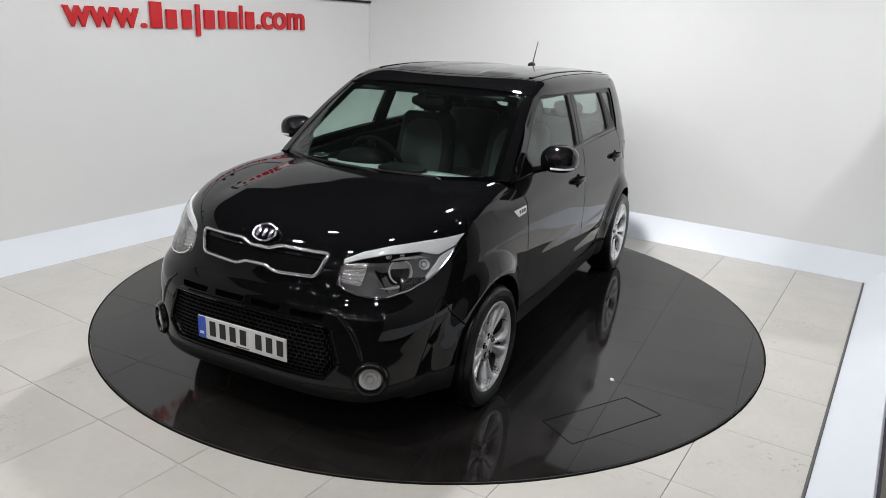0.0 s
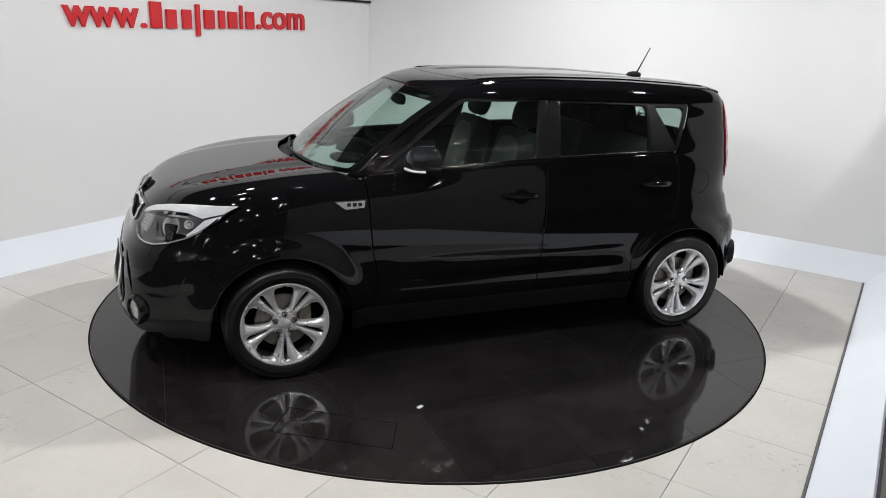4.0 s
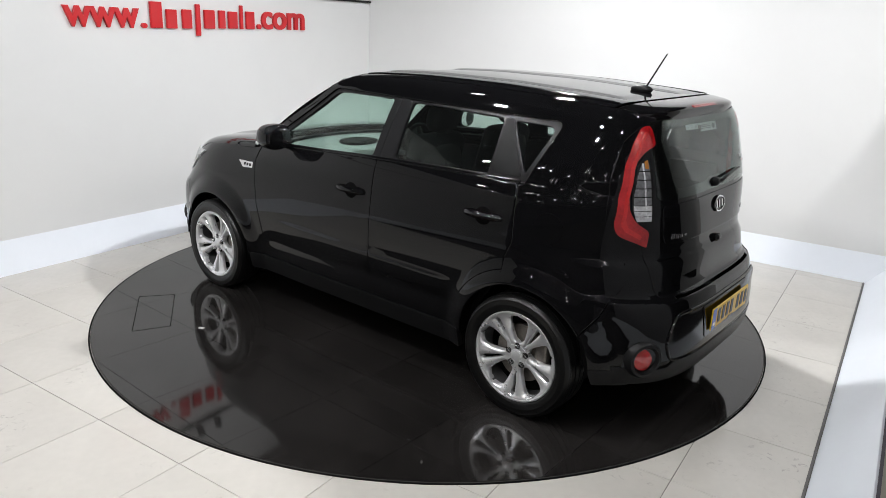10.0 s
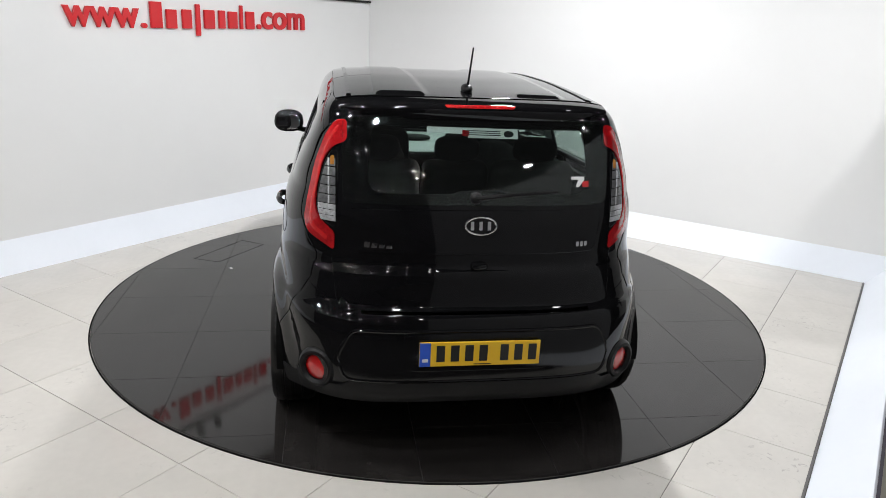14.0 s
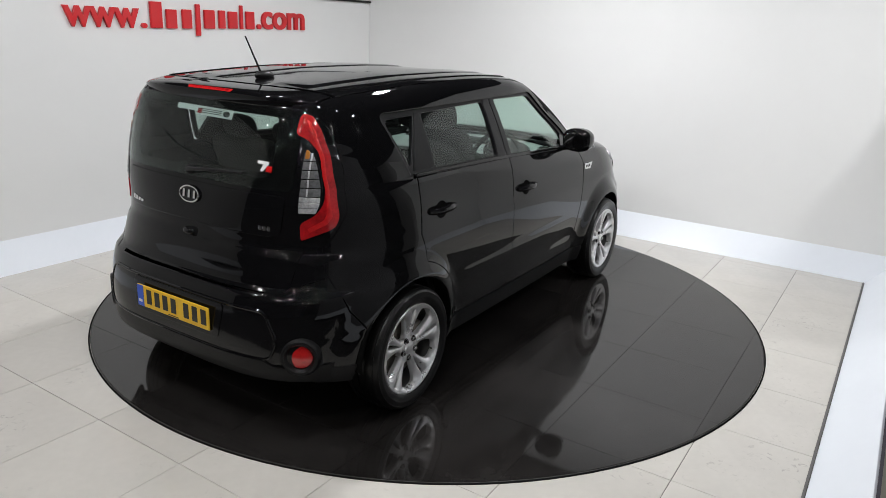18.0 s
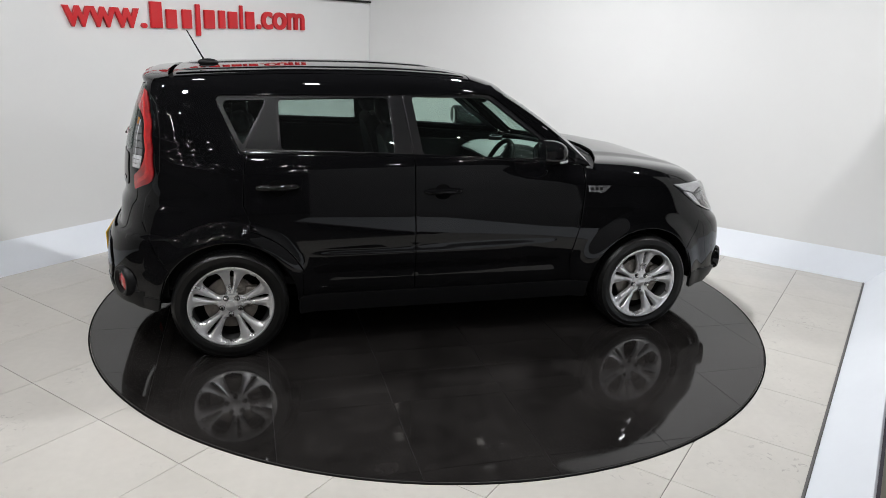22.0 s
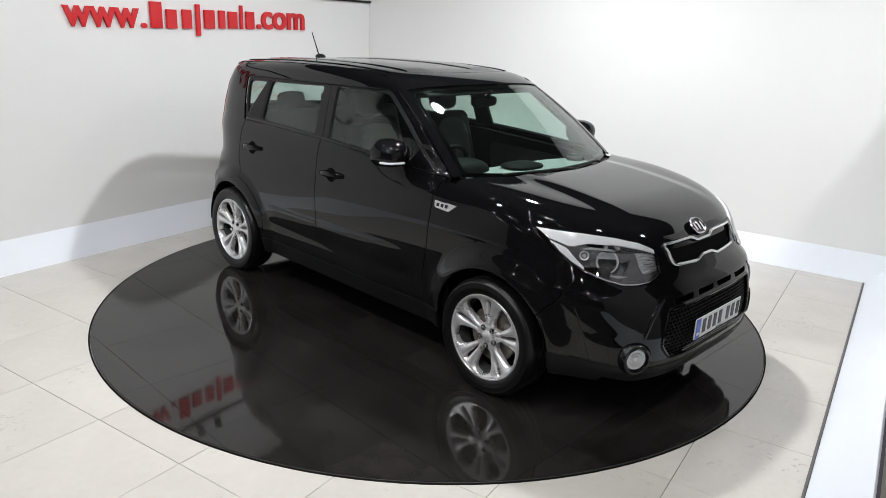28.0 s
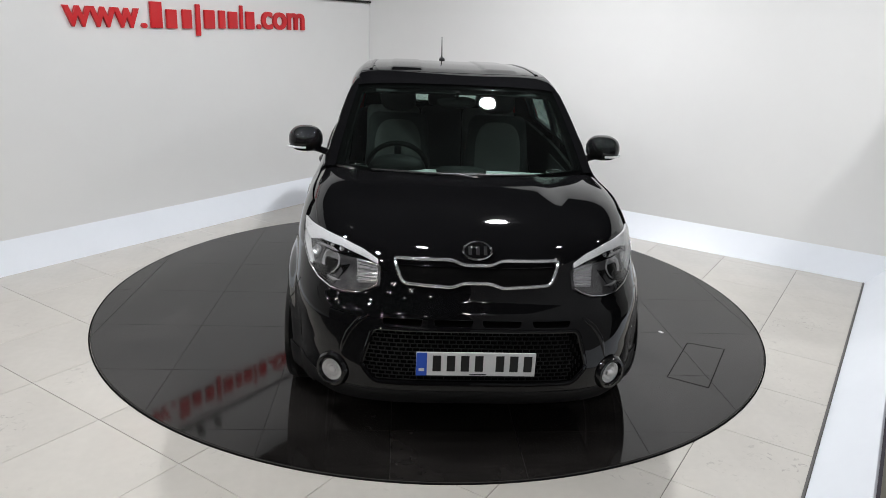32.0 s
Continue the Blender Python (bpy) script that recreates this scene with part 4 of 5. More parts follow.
def headlight(sign):
    F = (1, sign * 0.5, 0)
    bowl_hole = [(0.655 + 0.041 * math.cos(2 * math.pi * k / 28), 0.822 + 0.050 * math.sin(2 * math.pi * k / 28)) for k in range(28)]
    lamp = panel("headlight", flip([(0.425, 0.835), (0.46, 0.888), (0.60, 0.925), (0.795, 0.945), (0.79, 0.86), (0.745, 0.78), (0.64, 0.725), (0.52, 0.728), (0.43, 0.765)], sign), front, LAMP_GREY, car, holes=[flip(bowl_hole, sign)], step=0.02, lift=-0.012, thick=0.012, hint=F, label="headlight with a white light guide and chrome edge")
    panel("lamp_back", flip([(0.43, 0.835), (0.465, 0.885), (0.60, 0.920), (0.79, 0.935), (0.785, 0.86), (0.74, 0.785), (0.64, 0.73), (0.52, 0.733), (0.435, 0.77)], sign), front, LAMP_SILVER, lamp, step=0.03, lift=-0.037, thick=0.004, hint=F)
    panel("light_guide", flip([(0.434, 0.868), (0.50, 0.900), (0.60, 0.926), (0.70, 0.940), (0.797, 0.944), (0.790, 0.905), (0.755, 0.880), (0.70, 0.900), (0.60, 0.895), (0.50, 0.872), (0.436, 0.850)], sign), front, WHITE_DRL, lamp, step=0.018, lift=0.004, thick=0.012, hint=F)
    # reflector bowl and side cell
    for y, z, r in ((0.655, 0.822, 0.052), (0.725, 0.845, 0.022), (0.600, 0.885, 0.011), (0.645, 0.889, 0.009)):
        c = front(np.array([sign * y]), np.array([z]))[0]
        e = 2e-3
        d = front(np.array([sign * y + e, sign * y - e, sign * y, sign * y]), np.array([z, z, z + e, z - e]))
        facing = Vector(np.cross(d[0] - d[1], d[2] - d[3])).normalized()
        if facing.x < 0:
            facing = -facing
        turned = facing.to_track_quat("X", "Z").to_matrix().to_4x4()
        if r > 0.03:
            bowl = lathe([(0.001, -0.012), (0.010, -0.013), (0.011, -0.030), (0.024, -0.029), (0.036, -0.024), (0.046, -0.012), (0.050, -0.006), (0.055, -0.006), (0.055, -0.014), (0.030, -0.034), (0.001, -0.035)], 14, "x")
        else:
            bowl = lathe([(0.001, -0.3 * r), (0.45 * r, -0.3 * r), (0.5 * r, -0.7 * r), (0.75 * r, -0.4 * r), (r, 0.05 * r), (1.1 * r, 0.05 * r), (1.1 * r, -0.9 * r)], 12, "x")
        bmesh.ops.transform(bowl, matrix=Matrix.Translation((c[0] - 0.004, c[1], c[2])) @ turned, verts=bowl.verts)
        part("projector" if r > 0.02 else "bulb", bowl, REFLECTOR, lamp, "faceted chrome lamp bowl")
    panel("bowl_shade", flip(rounded([(0.612, 0.870), (0.640, 0.882), (0.700, 0.885), (0.735, 0.872), (0.700, 0.874), (0.655, 0.872)], 0.004), sign), front, LAMP_SILVER, lamp, step=0.02, lift=-0.004, thick=0.008, hint=F)
    panel("bowl_shade", flip(rounded([(0.598, 0.760), (0.640, 0.752), (0.700, 0.768), (0.735, 0.800), (0.712, 0.790), (0.660, 0.766)], 0.004), sign), front, LAMP_SILVER, lamp, step=0.02, lift=-0.004, thick=0.008, hint=F)
    panel("side_cell", flip(rounded([(0.437, 0.775), (0.525, 0.765), (0.535, 0.868), (0.440, 0.848)], 0.012), sign), front, LAMP_SILVER, lamp, step=0.03, lift=-0.008, thick=0.006, hint=F)
    for k in range(6):
        panel("fin", flip(rounded([(0.439, 0.782 + 0.0125 * k), (0.525, 0.772 + 0.0155 * k), (0.528, 0.776 + 0.0155 * k), (0.439, 0.786 + 0.0125 * k)], 0.001), sign), front, SATIN_CHROME, lamp, step=0.03, lift=-0.004, thick=0.006, hint=F)
    panel("outer_guide", flip([(0.790, 0.895), (0.764, 0.872), (0.757, 0.842), (0.738, 0.795), (0.742, 0.782), (0.762, 0.806), (0.782, 0.850), (0.791, 0.880)], sign), front, WHITE_DRL, lamp, step=0.018, lift=0.003, thick=0.012, hint=F)
    edge = np.array(flip([(0.790, 0.885), (0.785, 0.855), (0.768, 0.815), (0.745, 0.782), (0.70, 0.75), (0.64, 0.729), (0.58, 0.727), (0.52, 0.732), (0.47, 0.748), (0.434, 0.770), (0.431, 0.80)], sign))
    keep = [tuple(r) for r in front(edge[:, 0], edge[:, 1]) + np.array([0.006, sign * 0.004, 0])]
    part("chrome_edge", tube(keep, 0.0042, 8), CHROME, lamp, smooth=True)
    panel("lens", flip([(0.425, 0.835), (0.46, 0.888), (0.60, 0.925), (0.795, 0.945), (0.79, 0.86), (0.745, 0.78), (0.64, 0.725), (0.52, 0.728), (0.43, 0.765)], sign), front, LENS, lamp, step=0.03, lift=0.008, thick=0.003, sink=0.003, hint=F)


def fog_light(sign):
    F = (1, sign * 0.6, 0)
    c = front(np.array([sign * 0.625]), np.array([0.378]))[0]
    m = Matrix.Translation((c[0] + 0.003, c[1] + sign * 0.002, c[2])) @ Matrix.Rotation(sign * radians(28), 4, "Z")
    bz = lathe([(0.050, -0.03), (0.052, 0.010), (0.060, 0.020), (0.072, 0.018), (0.082, 0.004), (0.084, -0.03)], 40, "x", closed=True)
    bmesh.ops.transform(bz, matrix=m, verts=bz.verts)
    fog = part("fog_light", bz, GLOSSTRIM, car, "round front fog lamp in a gloss black bezel", smooth=True)
    bowl = lathe([(0.001, 0.006), (0.014, 0.005), (0.018, 0.000), (0.030, 0.004), (0.036, 0.001), (0.046, 0.007), (0.050, 0.007), (0.050, -0.03)], 16, "x")
    bmesh.ops.transform(bowl, matrix=m, verts=bowl.verts)
    part("reflector", bowl, FOG_CHROME, fog)
    lens = lathe([(0.001, 0.016), (0.025, 0.014), (0.050, 0.008), (0.050, 0.005)], 32, "x")
    bmesh.ops.transform(lens, matrix=m, verts=lens.verts)
    part("lens", lens, LENS, fog, smooth=True)


def rear_fog(sign):
    c = rear(np.array([sign * 0.685]), np.array([0.425]))[0]
    m = Matrix.Translation((c[0] + 0.005, c[1] - sign * 0.002, c[2])) @ Matrix.Rotation(-sign * radians(32), 4, "Z") @ Matrix.Rotation(math.pi, 4, "Z")
    bz = lathe([(0.054, -0.03), (0.057, 0.012), (0.068, 0.024), (0.080, 0.022), (0.092, 0.004), (0.094, -0.03)], 40, "x", closed=True)
    bmesh.ops.transform(bz, matrix=m, verts=bz.verts)
    fog = part("rear_fog_light", bz, PLASTIC, car, "round red rear lamp in a black bezel", smooth=True)
    lens = lathe([(0.001, 0.014), (0.03, 0.012), (0.055, 0.004), (0.055, -0.02)], 32, "x")
    bmesh.ops.transform(lens, matrix=m, verts=lens.verts)
    part("lens", lens, RED_BRIGHT, fog, smooth=True)


def tail_light(sign):
    F = (-1, sign * 0.6, 0)
    shape = [(0.555, 1.470), (0.600, 1.462), (0.640, 1.405), (0.685, 1.29), (0.722, 1.12), (0.735, 1.04), (0.722, 0.985), (0.61, 0.928), (0.606, 1.005), (0.664, 1.045), (0.690, 1.10), (0.678, 1.22), (0.648, 1.315), (0.606, 1.365), (0.555, 1.385)]
    lamp = panel("tail_light", flip(rounded(shape, [0.02, 0.02, 0.05, 0.05, 0.05, 0.03, 0.03, 0.012, 0.02, 0.03, 0.03, 0.05, 0.05, 0.03, 0.02]), sign), rear, RED_LENS, car, step=0.018, lift=0.005, thick=0.02, sink=0.0, hint=F, label="tall red tail lamp with a clear inner lens")
    guide = [(0.580, 1.445), (0.598, 1.440), (0.626, 1.395), (0.668, 1.29), (0.704, 1.12), (0.716, 1.04), (0.700, 1.005), (0.640, 0.965), (0.634, 0.985), (0.690, 1.025), (0.700, 1.06), (0.692, 1.12), (0.658, 1.28), (0.618, 1.385), (0.594, 1.420)]
    panel("light_guide", flip(rounded(guide, 0.01), sign), rear, RED_BRIGHT, lamp, step=0.018, lift=0.0062, thick=0.004, hint=F)
    clear = [(0.590, 1.360), (0.612, 1.350), (0.643, 1.305), (0.672, 1.215), (0.683, 1.10), (0.662, 1.055), (0.604, 1.020), (0.596, 1.10), (0.592, 1.24)]
    panel("clear_lens", flip(rounded(clear, 0.02), sign), rear, GLOSSTRIM, lamp, step=0.018, lift=0.003, thick=0.012, hint=F)
    outer = curve([(1.05, 0.662), (1.10, 0.675), (1.15, 0.672), (1.20, 0.664), (1.25, 0.653), (1.30, 0.635), (1.34, 0.612)])
    zs = [1.052, 1.076, 1.100, 1.124, 1.162, 1.200, 1.238, 1.276, 1.312]
    for k, (z0, z1) in enumerate(zip(zs, zs[1:])):
        gap = 0.001 if k < 3 else 0.002
        panel("lamp_reflector", flip([(0.602, z0 + gap), (float(outer(z0)), z0 + gap), (float(outer(z1)), z1 - gap), (0.602, z1 - gap)], sign), rear, TAIL_CHROME if k < 3 else TAIL_SMOKE, lamp, step=0.014, lift=0.006, thick=0.008, hint=F)
        panel("facet", flip([(0.626, z0 + 0.002), (0.632, z0 + 0.002), (0.631, z1 - 0.002), (0.625, z1 - 0.002)], sign), rear, REFLECTOR, lamp, step=0.02, lift=0.0085, thick=0.004, hint=F)
    panel("bulb", flip(rounded([(0.606, 1.285), (0.622, 1.285), (0.620, 1.318), (0.606, 1.325)], 0.006), sign), rear, AMBER, lamp, step=0.02, lift=0.008, thick=0.004, hint=F)
    panel("tail_corner", flip([(0.50, 0.66), (0.79, 0.66), (0.80, 0.80), (0.79, 1.00), (0.755, 1.20), (0.70, 1.40), (0.655, 1.515), (0.50, 1.515)], sign), rear, PAINT, car, step=0.02, lift=-0.003, thick=0.01, hint=F)


for sgn in (1, -1):
    headlight(sgn)
    fog_light(sgn)
    rear_fog(sgn)
    tail_light(sgn)
    # dark sheet added behind the headlight in place of the shade there
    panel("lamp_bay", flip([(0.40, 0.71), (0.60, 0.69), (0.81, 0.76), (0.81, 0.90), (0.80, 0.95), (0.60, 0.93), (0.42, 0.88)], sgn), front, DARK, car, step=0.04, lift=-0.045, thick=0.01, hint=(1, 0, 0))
    panel("wing_top", flip([(0.40, 0.882), (0.46, 0.884), (0.60, 0.920), (0.80, 0.940), (0.825, 0.95), (0.815, 1.0), (0.78, 1.015), (0.60, 0.985), (0.40, 0.93)], sgn), front, PAINT, car, step=0.03, lift=-0.010, thick=0.01, hint=(1, 0, 0))
panel("bonnet_lip", [(-0.46, 0.866), (0.46, 0.866), (0.46, 0.915), (-0.46, 0.915)], front, PAINT, car, step=0.03, lift=-0.012, thick=0.01, hint=(1, 0, 0))

grille = panel("upper_grille", [(q[0] * 1.02, q[1]) for q in GR], front, DARK, car, step=0.03, lift=-0.014, thick=0.01, hint=(1, 0, 0), label="black upper grille with a chrome surround")
ribbon(front, GR, 0.0075, SATIN_CHROME, "chrome_surround", 0.005, (1, 0, 0), 1.0, grille)
low = panel("lower_grille", rounded([(-0.48, 0.615), (0.48, 0.615), (0.52, 0.43), (0.46, 0.345), (-0.46, 0.345), (-0.52, 0.43)], 0.03), front, DARK, car, step=0.04, lift=-0.035, thick=0.01, hint=(1, 0, 0), label="black lower grille with a honeycomb mesh")
mesh_bm = bmesh.new()
for k in range(13):
    z = 0.370 + 0.0185 * k
    lim = 0.49 - 0.03 * abs(z - 0.45) / 0.15
    ys = np.linspace(-lim, lim, 70)
    pts = front(ys, np.full(len(ys), z)) + np.array([-0.016, 0, 0])
    merge(mesh_bm, tube([tuple(q) for q in pts[::5]], 0.0026, 6))
    for i, y in enumerate(np.arange(-lim + 0.01, lim - 0.02, 0.030)):
        y = y + (0.015 if k % 2 else 0)
        pp = front(np.array([y, y]), np.array([z, z + 0.0185])) + np.array([-0.017, 0, 0])
        if k < 12:
            merge(mesh_bm, tube([tuple(q) for q in pp], 0.003, 4))
part("mesh", mesh_bm, PLASTIC, low, smooth=True)
ribbon(front, LOW, 0.011, PAINT, "grille_rim", -0.004, (1, 0, 0), 1.0, low)
panel("slot_backing", rounded([(-0.46, 0.608), (0.46, 0.608), (0.46, 0.66), (-0.46, 0.66)], 0.01), front, DARK, car, step=0.05, lift=-0.03, thick=0.01, hint=(1, 0, 0))


def number_plate(name, x, z, faces, mat, label):
    """A plate with a blue band; its characters are plain bars."""
    plate = part(name, box_bm((0.008, 0.52, 0.111), (x, 0, z), 0.003), mat, car, label)
    s = 1 if faces > 0 else -1
    # the band sits at the reader's left
    part("blue_band", box_bm((0.002, 0.046, 0.108), (x + s * 0.005, -s * 0.236, z), 0.0005), PLATE_B, plate)
    part("band_mark", box_bm((0.002, 0.024, 0.014), (x + s * 0.0062, -s * 0.236, z - 0.026), 0.0005), PLATE_W, plate)
    for k, c in enumerate((-0.170, -0.109, -0.048, 0.013, 0.104, 0.165, 0.226)):
        part("character_bar", box_bm((0.002, 0.036, 0.074), (x + s * 0.0052, s * c, z + 0.004), 0.0006), INK, plate)
    part("maker_line", box_bm((0.002, 0.075, 0.004), (x + s * 0.0052, s * 0.01, z - 0.047), 0.0004), INK, plate)


number_plate("front_number_plate", 2.118, 0.462, 1, PLATE_W, "white front number plate with a blue band")
number_plate("rear_number_plate", -2.000, 0.538, -1, PLATE_Y, "yellow rear number plate with a blue band")


def oval_badge(fn, hint, z, ry, rz, lift):
    b = panel("oval_badge", circle(0, z, ry, 36, rz / ry), fn, GLOSSTRIM, car, step=0.02, lift=lift, thick=0.012, hint=hint, label="chrome-rimmed oval maker's badge")
    ribbon(fn, circle(0, z, ry, 36, rz / ry), 0.005, CHROME, "badge_rim", lift + 0.001, hint, 1.0, b)
    for y in (-0.55, 0.0, 0.55):
        panel("badge_bar", rounded([(y * ry - 0.10 * ry, z - 0.5 * rz), (y * ry + 0.14 * ry, z - 0.5 * rz), (y * ry + 0.14 * ry, z + 0.5 * rz), (y * ry - 0.10 * ry, z + 0.5 * rz)], 0.002), fn, CHROME, b, step=0.03, lift=lift + 0.004, thick=0.004, hint=hint)


oval_badge(front, (1, 0, 0), 0.912, 0.062, 0.030, 0.010)
oval_badge(rear, (-1, 0, 0), 1.058, 0.066, 0.036, 0.012)
garnish = panel("tailgate_garnish", rounded([(-0.525, 0.935), (0.525, 0.935), (0.55, 1.12), (-0.55, 1.12)], 0.035), rear, PAINT, car, step=0.03, lift=0.006, thick=0.008, hint=(-1, 0, 0))
for k, y in enumerate((0.485, 0.455, 0.425, 0.395)):
    panel("script_bar", rounded([(y, 0.957), (y - 0.022, 0.957), (y - 0.026, 0.982 - 0.004 * k), (y - 0.004, 0.982 - 0.004 * k)], 0.003), rear, CHROME, garnish, step=0.03, lift=0.010, thick=0.004, hint=(-1, 0, 0))
for k, y in enumerate((-0.430, -0.450, -0.470)):
    panel("script_bar", rounded([(y, 0.962), (y - 0.014, 0.962), (y - 0.014, 0.982), (y, 0.982)], 0.003), rear, CHROME, garnish, step=0.03, lift=0.010, thick=0.004, hint=(-1, 0, 0))
part("camera_box", blob((0.02, 0.036, 0.018), 2.6, (-1.878, 0, 0.885)), GLOSSTRIM, car, smooth=True)
for sgn in (1, -1):
    b = panel("side_badge", rounded([(1.008, 0.955), (0.846, 0.960), (0.852, 0.922), (0.955, 0.914)], [0.004, 0.004, 0.006, 0.012]), side(sgn), SATIN_CHROME, car, step=0.03, lift=0.004, thick=0.006, hint=(0, sgn, 0), label="silver wing badge with dark marks")
    for k in range(3):
        x = 0.945 - 0.03 * k
        panel("badge_mark", rounded([(x, 0.930), (x - 0.02, 0.930), (x - 0.02, 0.948), (x, 0.948)], 0.003), side(sgn), INK, b, step=0.03, lift=0.0055, thick=0.003, hint=(0, sgn, 0))
# rear bumper insert, plate recess and diffuser lip
INSERT = rounded([(-0.54, 0.625), (0.54, 0.625), (0.60, 0.50), (0.57, 0.405), (-0.57, 0.405), (-0.60, 0.50)], 0.04)
ribbon(rear, INSERT, 0.008, PAINT, "insert_rim", 0.001, (-1, 0, 0))
panel("bumper_insert", INSERT, rear, GLOSSTRIM, car, step=0.035, lift=0.004, thick=0.01, hint=(-1, 0, 0))
panel("plate_recess", rounded([(-0.325, 0.615), (0.325, 0.615), (0.30, 0.455), (-0.30, 0.455)], 0.025), rear, GLOSSTRIM, car, step=0.035, lift=0.008, thick=0.01, hint=(-1, 0, 0))
panel("rear_skirt", [(-0.775, 0.385), (-0.70, 0.37), (-0.58, 0.372), (-0.54, 0.40), (0.54, 0.40), (0.58, 0.372), (0.70, 0.37), (0.775, 0.385), (0.760, 0.295), (0.62, 0.300), (-0.62, 0.300), (-0.760, 0.295)], rear, PLASTIC, car, step=0.04, lift=0.008, thick=0.02, hint=(-1, 0, 0))
for sgn in (1, -1):
    panel("front_corner_skirt", rounded([(1.672, 0.245), (1.88, 0.245), (1.93, 0.33), (1.655, 0.36)], 0.01), side(sgn, 0.006), PLASTIC, car, step=0.03, thick=0.02, hint=(0, sgn, 0))
    panel("rear_corner_skirt", rounded([(-1.675, 0.278), (-1.80, 0.282), (-1.885, 0.36), (-1.655, 0.36)], 0.012), side(sgn, 0.004), PLASTIC, car, step=0.03, thick=0.02, hint=(-0.4, sgn, 0))
    panel("bumper_side", [(1.657, 0.335)] + arc(AXLE, HUB, ARCH, 4, 35.2, 8) + [(1.6725, 0.628), (1.709, 0.70), (1.704, 0.79), (1.83, 0.80), (1.93, 0.60), (1.945, 0.33)], side(sgn, -0.001), PAINT, car, step=0.024, thick=0.01, hint=(0.6, sgn, 0))
    panel("rear_bumper_side", [(-1.657, 0.335)] + arc(-AXLE, HUB, ARCH, 176, 148.7, 8) + [(-1.6725, 0.617), (-1.704, 0.70), (-1.735, 0.77), (-1.80, 0.74), (-1.87, 0.60), (-1.88, 0.335)], side(sgn, -0.001), PAINT, car, step=0.024, thick=0.01, hint=(-0.6, sgn, 0))

# roof spoiler, brake lamp, aerial
panel("roof_spoiler", [(-1.0, 0.03), (1.0, 0.03), (1.0, 1.0), (-1.0, 1.0)], spoiler, PAINT, car, step=0.04, thick=0.012, hint=(-1, 0, 1))
brake = panel("brake_lamp", rounded([(-0.26, 0.50), (0.26, 0.50), (0.245, 0.68), (-0.245, 0.68)], 0.02), spoiler, RED_BRIGHT, car, step=0.03, lift=0.004, thick=0.012, hint=(-1, 0, 0), label="red high-level brake lamp")
for k in range(9):
    panel("lamp_cell", rounded([(-0.225 + 0.05 * k, 0.54), (-0.185 + 0.05 * k, 0.54), (-0.187 + 0.05 * k, 0.645), (-0.223 + 0.05 * k, 0.645)], 0.008), spoiler, RED_LENS, brake, step=0.03, lift=0.0055, thick=0.003, hint=(-1, 0, 0))
aerial = part("aerial", blob((0.062, 0.026, 0.024), 2.0, (-1.375, 0, 1.582)), PLASTIC, car, "black roof aerial", smooth=True)
part("mast", tube([(-1.395, 0, 1.592), (-1.412, 0, 1.622), (-1.49, 0, 1.768)], lambda t: 0.0065 - 0.003 * t, 8), PLASTIC, aerial, smooth=True)


# ---- doors' fittings, mirrors ----
def handle(x, z, sign, name):
    y = float(side_y(x, z))
    # the recess is a flat disc; its shade is put into the colour
    bowl = panel(name, circle(x - 0.005, z - 0.002, 0.052, 28, 0.85), side(sign), DARK, car, step=0.02, lift=0.0015, thick=0.004, hint=(0, sign, 0), label="gloss black door pull over a flat dark disc for its shaded recess")
    pts = [(x + 0.105, sign * (y + 0.004), z + 0.004), (x + 0.085, sign * (y + 0.022), z + 0.005), (x + 0.03, sign * (y + 0.032), z + 0.005), (x - 0.04, sign * (y + 0.031), z + 0.004), (x - 0.085, sign * (y + 0.020), z + 0.002), (x - 0.11, sign * (y + 0.002), z)]
    part("grip", tube(pts, lambda t: 0.0105 + 0.004 * math.sin(math.pi * t), 10, flat=1.25), PAINT, bowl, smooth=True)


def door_mirror(sign):
    c = Vector((0.520, sign * 0.918, 1.166))
    bm = blob((0.130, 0.102, 0.083), 2.5)
    for q in bm.verts:
        if q.co.x < -0.02:
            q.co.x = -0.02 + (q.co.x + 0.02) * 0.25
        if q.co.z < 0:
            q.co.z *= 0.85
        q.co.x -= 0.06 * sign * q.co.y
    bmesh.ops.transform(bm, matrix=Matrix.Translation(c), verts=bm.verts)
    mir = part("door_mirror", bm, PAINT, car, "gloss black door mirror with a clear indicator strip", smooth=True)
    part("stalk", tube([(0.56, sign * 0.775, 1.095), (0.545, sign * 0.84, 1.112), (0.53, sign * 0.90, 1.122)], lambda t: 0.04 - 0.006 * t, 10, flat=0.5), PAINT, mir, smooth=True)
    gl = blob((0.004, 0.080, 0.056), 3.0, m=Matrix.Rotation(-sign * 0.10, 4, "Z"))
    bmesh.ops.transform(gl, matrix=Matrix.Translation(c + Vector((-0.040, 0, 0))), verts=gl.verts)
    part("mirror_glass", gl, CHROME, mir, smooth=True)
    pts = []
    for k in range(9):
        a = k / 8
        y = 0.905 + 0.110 * a
        pts.append((0.520 + 0.127 * max(0.02, 1 - (abs(y - 0.918) / 0.103) ** 2.5) ** 0.4 - 0.06 * (y - 0.918), sign * y, 1.132))
    part("indicator_strip", tube(pts, 0.0065, 8), WHITE_DRL, mir, "clear indicator strip", smooth=True)


for sgn in (1, -1):
    handle(-0.074, 0.940, sgn, "front_door_pull")
    handle(-1.013, 0.976, sgn, "rear_door_pull")
    door_mirror(sgn)
fx, fz = -1.376, 0.977
